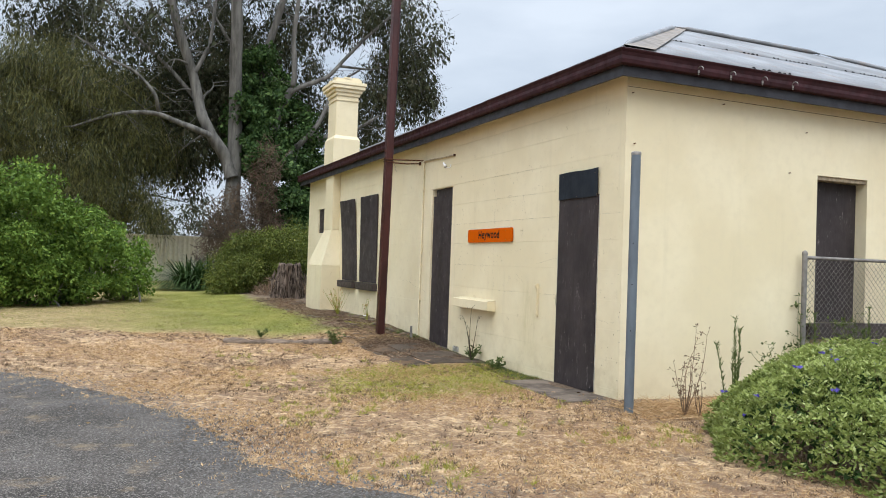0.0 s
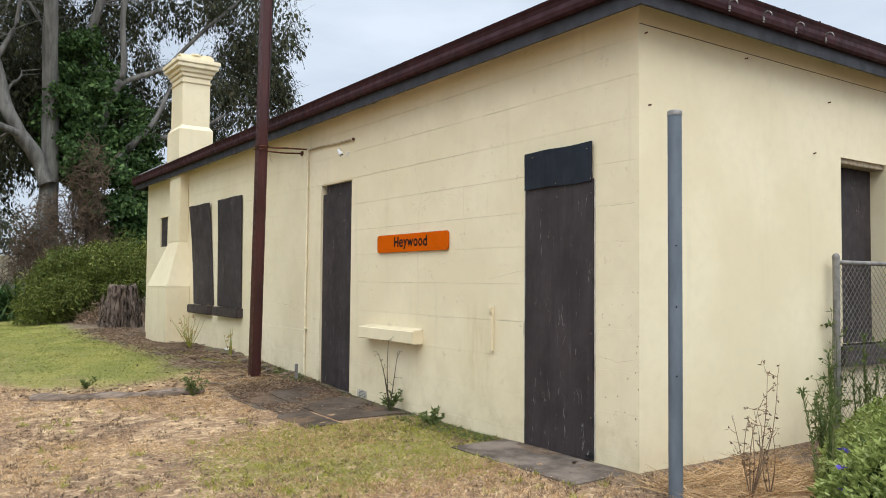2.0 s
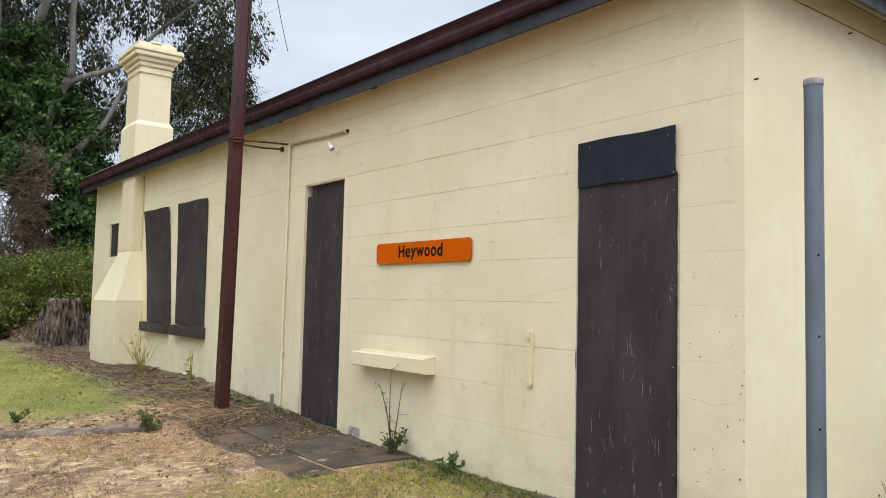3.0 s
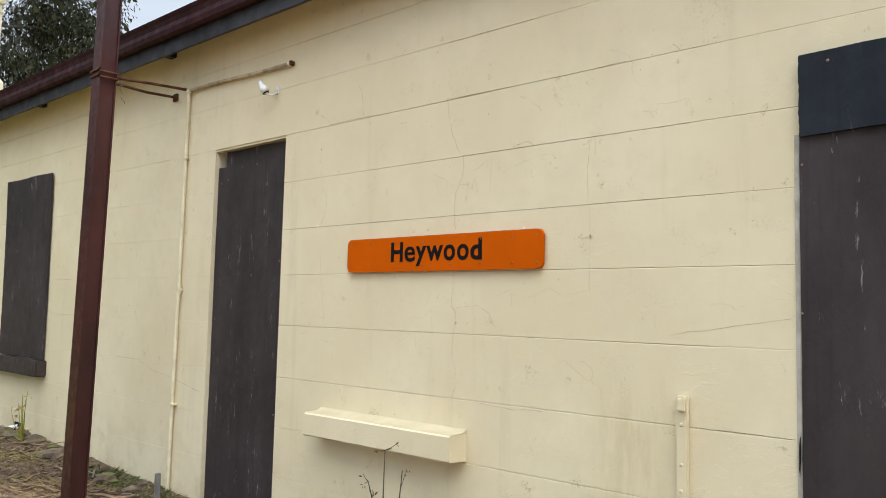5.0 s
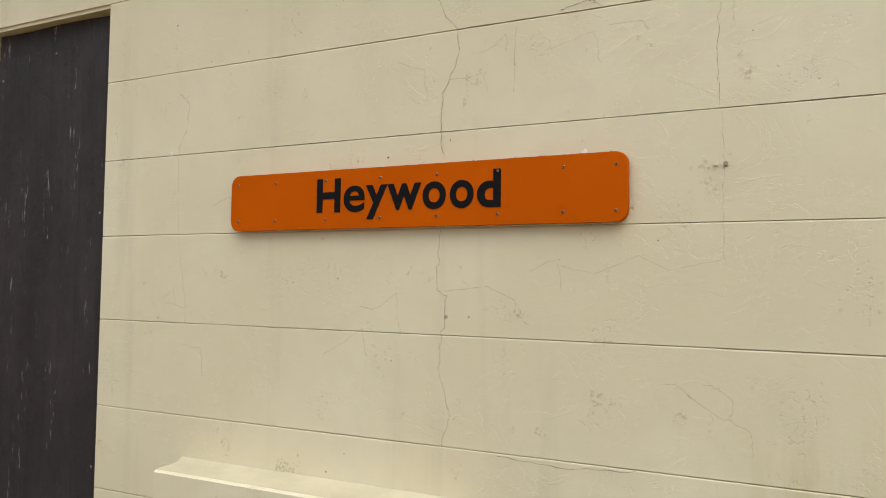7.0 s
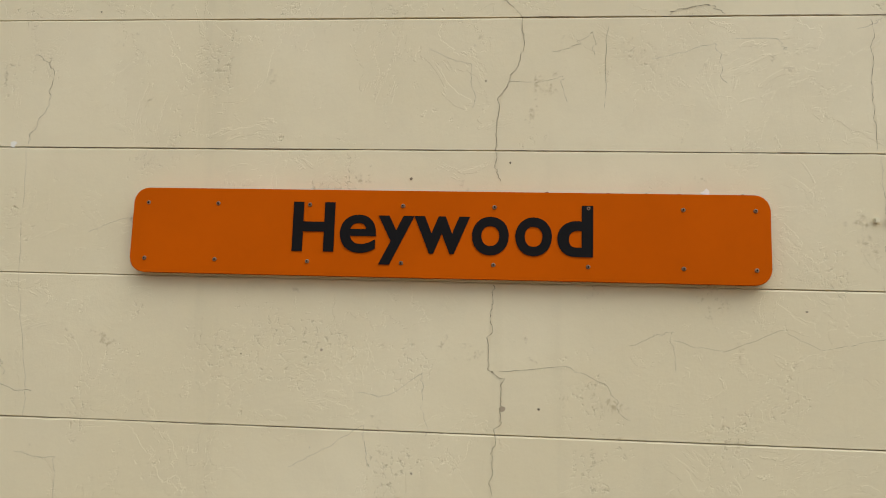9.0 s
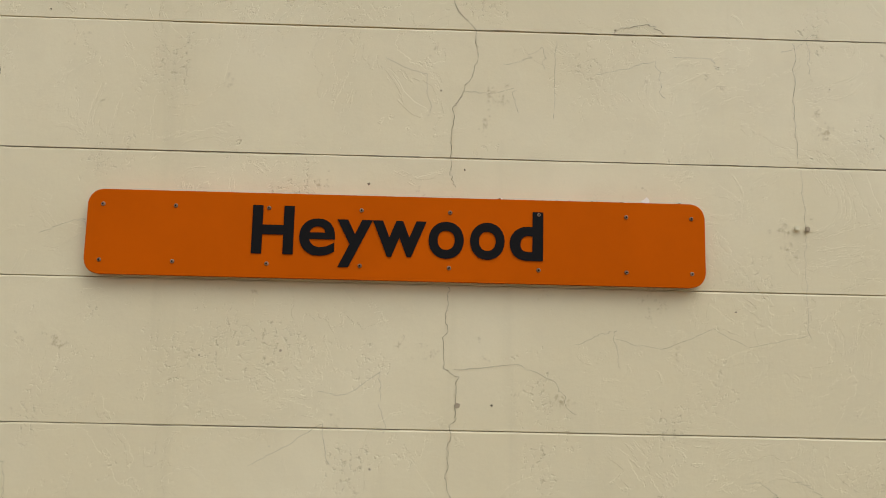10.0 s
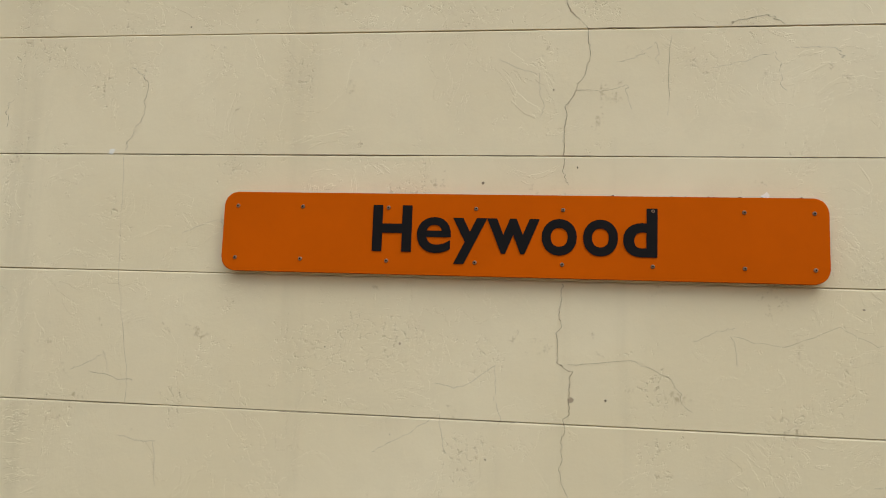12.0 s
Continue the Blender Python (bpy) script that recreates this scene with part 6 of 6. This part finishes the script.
# Raised near-black plate for the shade in the hole; the wall is uncut.
part("hole", boxed(WX - 0.012, WX - 0.004, 15.47, 15.66, 0.28, 0.40, 0.004), DARK, pipe_hole, "dark plate painting the shade of a broken wall hole")


def clods():
    rng = np.random.default_rng(51)
    for k in range(16):
        y = 12.5 + 3.6 * (k + rng.random()) / 16
        x = rng.uniform(4.62, 4.90)
        r = rng.uniform(0.04, 0.10)
        bm = bmesh.new()
        bmesh.ops.create_icosphere(bm, subdivisions=2, radius=1.0)
        for v in bm.verts:
            v.co = Vector((v.co.x * 1.3, v.co.y * 1.1, v.co.z * 0.6)) * (r * (0.8 + 0.45 * rng.random()))
        ob = part("earth_clod", bm, MOSSY)
        ob.location = (x, y, float(ground_z(x, y)) + 0.012)
        tagged(ob, "mossy clod of earth at the wall foot", "clod", "clods along the wall foot")


clods()
brick = tagged(part("brick", boxed(4.68, 4.79, 13.12, 13.35, 0.06, 0.16, 0.008), RUST), "broken red brick half sunk in the soil", "brick")


# ---- wall blocks, joints and cracks ----
COURSES = (-0.15, 0.205, 0.52, 0.835, 1.15, 1.482, 1.805, 2.10, 2.412, 2.73, 3.05, 3.33, 3.597)


def block_mesh(w, h, cache={}):
    key = (round(w, 3), round(h, 3))
    if key not in cache:
        c, d = 0.0015, 0.0066
        v = [(d, 0, 0), (d, w, 0), (d, w, h), (d, 0, h), (c, 0, 0), (c, w, 0), (c, w, h), (c, 0, h),
             (0, 0, c * 0.6), (0, w, c * 0.6), (0, w, h - c * 2.2), (0, 0, h - c * 2.2)]
        f = []
        for a in (0, 4):
            for i in range(4):
                j = (i + 1) % 4
                f.append((a + i, a + 4 + i, a + 4 + j, a + j))
        f.append((8, 11, 10, 9))
        me = bpy.data.meshes.new("block")
        me.from_pydata(v, [], f)
        me.materials.append(CREAM)
        cache[key] = me
    return cache[key]


def blocks_on_wall():
    rng = random.Random(5)
    for r in range(len(COURSES) - 1):
        z0, z1 = COURSES[r] + 0.0003, COURSES[r + 1]
        start = 9.09 - 0.59 * 4 + (0.295 if r % 2 else 0.0)
        cuts = [EY + 0.0005] + [y for y in np.arange(start - 0.59, FY, 0.59) if EY + 0.12 < y < FY - 0.1] + [FY - 0.001]
        for o in SIDE_OPEN:
            if o[2] < z1 and o[3] > z0:
                cuts += [o[0], o[1]]
        cuts = sorted(cuts)
        for a, b in zip(cuts, cuts[1:]):
            if b - a < 0.01:
                continue
            mid = (a + b) / 2
            lo, hi = z0, z1
            skip = False
            for o in SIDE_OPEN:
                if o[0] < mid < o[1] and o[2] < z1 and o[3] > z0:
                    if o[2] <= z0 + 0.02 and o[3] >= z1 - 0.02:
                        skip = True
                    elif o[3] < z1:
                        lo = max(lo, o[3])
                    else:
                        hi = min(hi, o[2])
            if skip or hi - lo < 0.01:
                continue
            if hi == z1:
                hi -= rng.choice((0.0006, 0.0008, 0.0011, 0.0014, 0.0018)) * 1.25 if 8.4 < mid < 11.3 else rng.choice((0.0001, 0.0003, 0.0008, 0.0013, 0.0016)) * 0.6
            ob = new("block", block_mesh(b - a, hi - lo))
            ob.parent = wall_west
            ob.location = (WX, a, lo)


def crack(points, width, seed, jag=0.008):
    """A thin open crack along the wall's face through (y, z) places."""
    rng = np.random.default_rng(seed)
    p = np.array(points, float)
    t = np.linspace(0, len(p) - 1, (len(p) - 1) * 22 + 1)
    soft = lambda a: np.convolve(np.pad(rng.normal(0, a, len(t)), 2, "edge"), (0.12, 0.22, 0.32, 0.22, 0.12), "valid")
    y = np.interp(t, range(len(p)), p[:, 0]) + soft(jag * 0.75)
    z = np.interp(t, range(len(p)), p[:, 1]) + soft(jag * 0.4)
    y = y + rng.normal(0, jag * 0.16, len(t))
    d = np.stack([np.gradient(y), np.gradient(z)], -1)
    d /= np.linalg.norm(d, axis=1)[:, None] + 1e-9
    w = width * 0.52 * (rng.uniform(0.25, 1.0, len(t)) * (rng.random(len(t)) > 0.05))[:, None] * 0.5
    nrm = np.stack([-d[:, 1], d[:, 0]], -1) * w
    A, B = np.stack([y, z], -1) + nrm, np.stack([y, z], -1) - nrm
    x = np.full(len(t), WX - 0.0012)
    v = np.concatenate([np.stack([x, A[:, 0], A[:, 1]], -1), np.stack([x, B[:, 0], B[:, 1]], -1)])
    n = len(t)
    f = [(i, i + 1, n + i + 1, n + i) for i in range(n - 1)]
    link("crack", np_mesh("crack", v, f), CRACK, wall_west)


def all_cracks():
    crack([(9.97, 2.74), (9.95, 2.60), (9.90, 2.47), (9.85, 2.412), (9.845, 2.33), (9.88, 2.25), (9.90, 2.22), (9.905, 2.10), (9.895, 2.03)], 0.0032, 1)
    crack([(9.90, 1.80), (9.905, 1.74), (9.91, 1.62), (9.88, 1.60), (9.88, 1.53), (9.89, 1.48), (9.90, 1.38), (9.86, 1.24), (9.89, 1.15)], 0.0028, 2)
    crack([(9.09, 2.40), (9.094, 2.25), (9.092, 2.11)], 0.0024, 3, 0.006)
    crack([(9.085, 2.09), (9.08, 1.99), (9.082, 1.82), (9.078, 1.70)], 0.0012, 4, 0.006)
    crack([(9.66, 2.39), (9.665, 2.2)], 0.0014, 5, 0.004)
    crack([(9.88, 1.615), (9.75, 1.63), (9.66, 1.60), (9.62, 1.52)], 0.0018, 6)
    crack([(9.52, 1.69), (9.42, 1.67), (9.30, 1.72), (9.22, 1.68), (9.08, 1.71)], 0.0012, 7)
    crack([(9.53, 2.415), (9.49, 2.43), (9.44, 2.44), (9.40, 2.418)], 0.0028, 8)
    crack([(10.72, 2.98), (10.66, 2.9), (10.64, 2.74)], 0.0022, 9)
    crack([(13.6, 1.16), (13.2, 1.15), (12.95, 1.08), (12.7, 1.05), (12.3, 0.98)], 0.0035, 10)
    crack([(7.33, 2.09), (7.15, 2.085), (6.95, 2.09)], 0.0035, 11)
    crack([(7.3, 0.93), (7.1, 0.90), (6.96, 0.93)], 0.003, 12)
    crack([(10.95, 2.735), (10.7, 2.738), (10.4, 2.73)], 0.0035, 13, 0.003)
    crack([(9.85, 2.412), (9.3, 2.413), (8.6, 2.41)], 0.0034, 14, 0.003)
    crack([(9.97, 2.735), (9.3, 2.728), (8.9, 2.733)], 0.004, 15, 0.003)
    crack([(8.58, 1.15), (8.4, 1.152), (8.2, 1.15)], 0.004, 16, 0.003)
    crack([(9.3, 2.10), (9.8, 2.101), (10.3, 2.10)], 0.003, 17, 0.002)
    crack([(8.7, 1.52), (8.45, 1.56), (8.2, 1.60)], 0.003, 18)
    crack([(9.7, 1.14), (9.5, 1.13), (9.3, 1.145)], 0.003, 19)
    crack([(11.0, 2.33), (10.955, 2.29), (10.96, 2.20), (11.0, 2.11)], 0.0024, 20)
    crack([(11.0, 2.09), (10.99, 1.80), (10.945, 1.55), (10.945, 1.48)], 0.0012, 24, 0.004)
    crack([(10.93, 1.535), (10.97, 1.54), (11.04, 1.555)], 0.0022, 25)
    crack([(11.33, 2.24), (11.335, 2.17)], 0.0026, 26)
    crack([(11.3, 2.0995), (10.9, 2.0998), (10.3, 2.0995)], 0.0032, 21, 0.002)
    crack([(9.3, 2.0995), (8.9, 2.0998), (8.4, 2.0995)], 0.0036, 22, 0.002)
    crack([(11.2, 1.4812), (10.6, 1.4816), (10.0, 1.4812)], 0.0024, 23, 0.002)
    rng = np.random.default_rng(90)
    # hairlines in the paint and small chips
    for k in range(22):
        y, z = rng.uniform(8.3, 11.2), rng.uniform(1.2, 2.9)
        if 9.3 < y < 10.75 and 1.78 < z < 2.02:
            continue
        a = rng.uniform(-0.6, 0.6)
        s = rng.uniform(0.05, 0.16)
        crack([(y, z), (y - s * 0.5, z + a * s * 0.5), (y - s, z + a * s + rng.normal(0, 0.02)), (y - s * 1.1, z + a * s - rng.uniform(0.02, 0.10))], 0.0014, 100 + k)
    for k, (y, z, s) in enumerate([(9.877, 1.537, 0.009), (11.035, 2.105, 0.013), (9.45, 2.010, 0.012)] + [(rng.uniform(7.0, 11.2), rng.uniform(0.4, 3.2), rng.uniform(0.002, 0.005)) for _ in range(60)] + [(rng.uniform(6.92, 7.28) if i % 2 else rng.uniform(6.905, 6.94), rng.uniform(0.25, 1.5), rng.uniform(0.003, 0.010)) for i in range(26)]):
        if k > 2 and ((9.3 < y < 10.75 and 1.78 < z < 2.02) or 7.3 < y < 8.2 or (9.8 < y and 0.78 < z < 1.0)):
            continue
        bm = bmesh.new()
        r2 = random.Random(k)
        ring = [bm.verts.new((WX - 0.0013, y + s * r2.uniform(0.4, 1) * math.cos(a), z + s * r2.uniform(0.4, 1) * math.sin(a))) for a in np.linspace(0, 2 * math.pi, 7, endpoint=False)]
        bm.faces.new(ring)
        part("chip", bm, FLAKE if k in (1, 2) else CRACK if k % 3 else BARE, wall_west)


all_cracks()
blocks_on_wall()
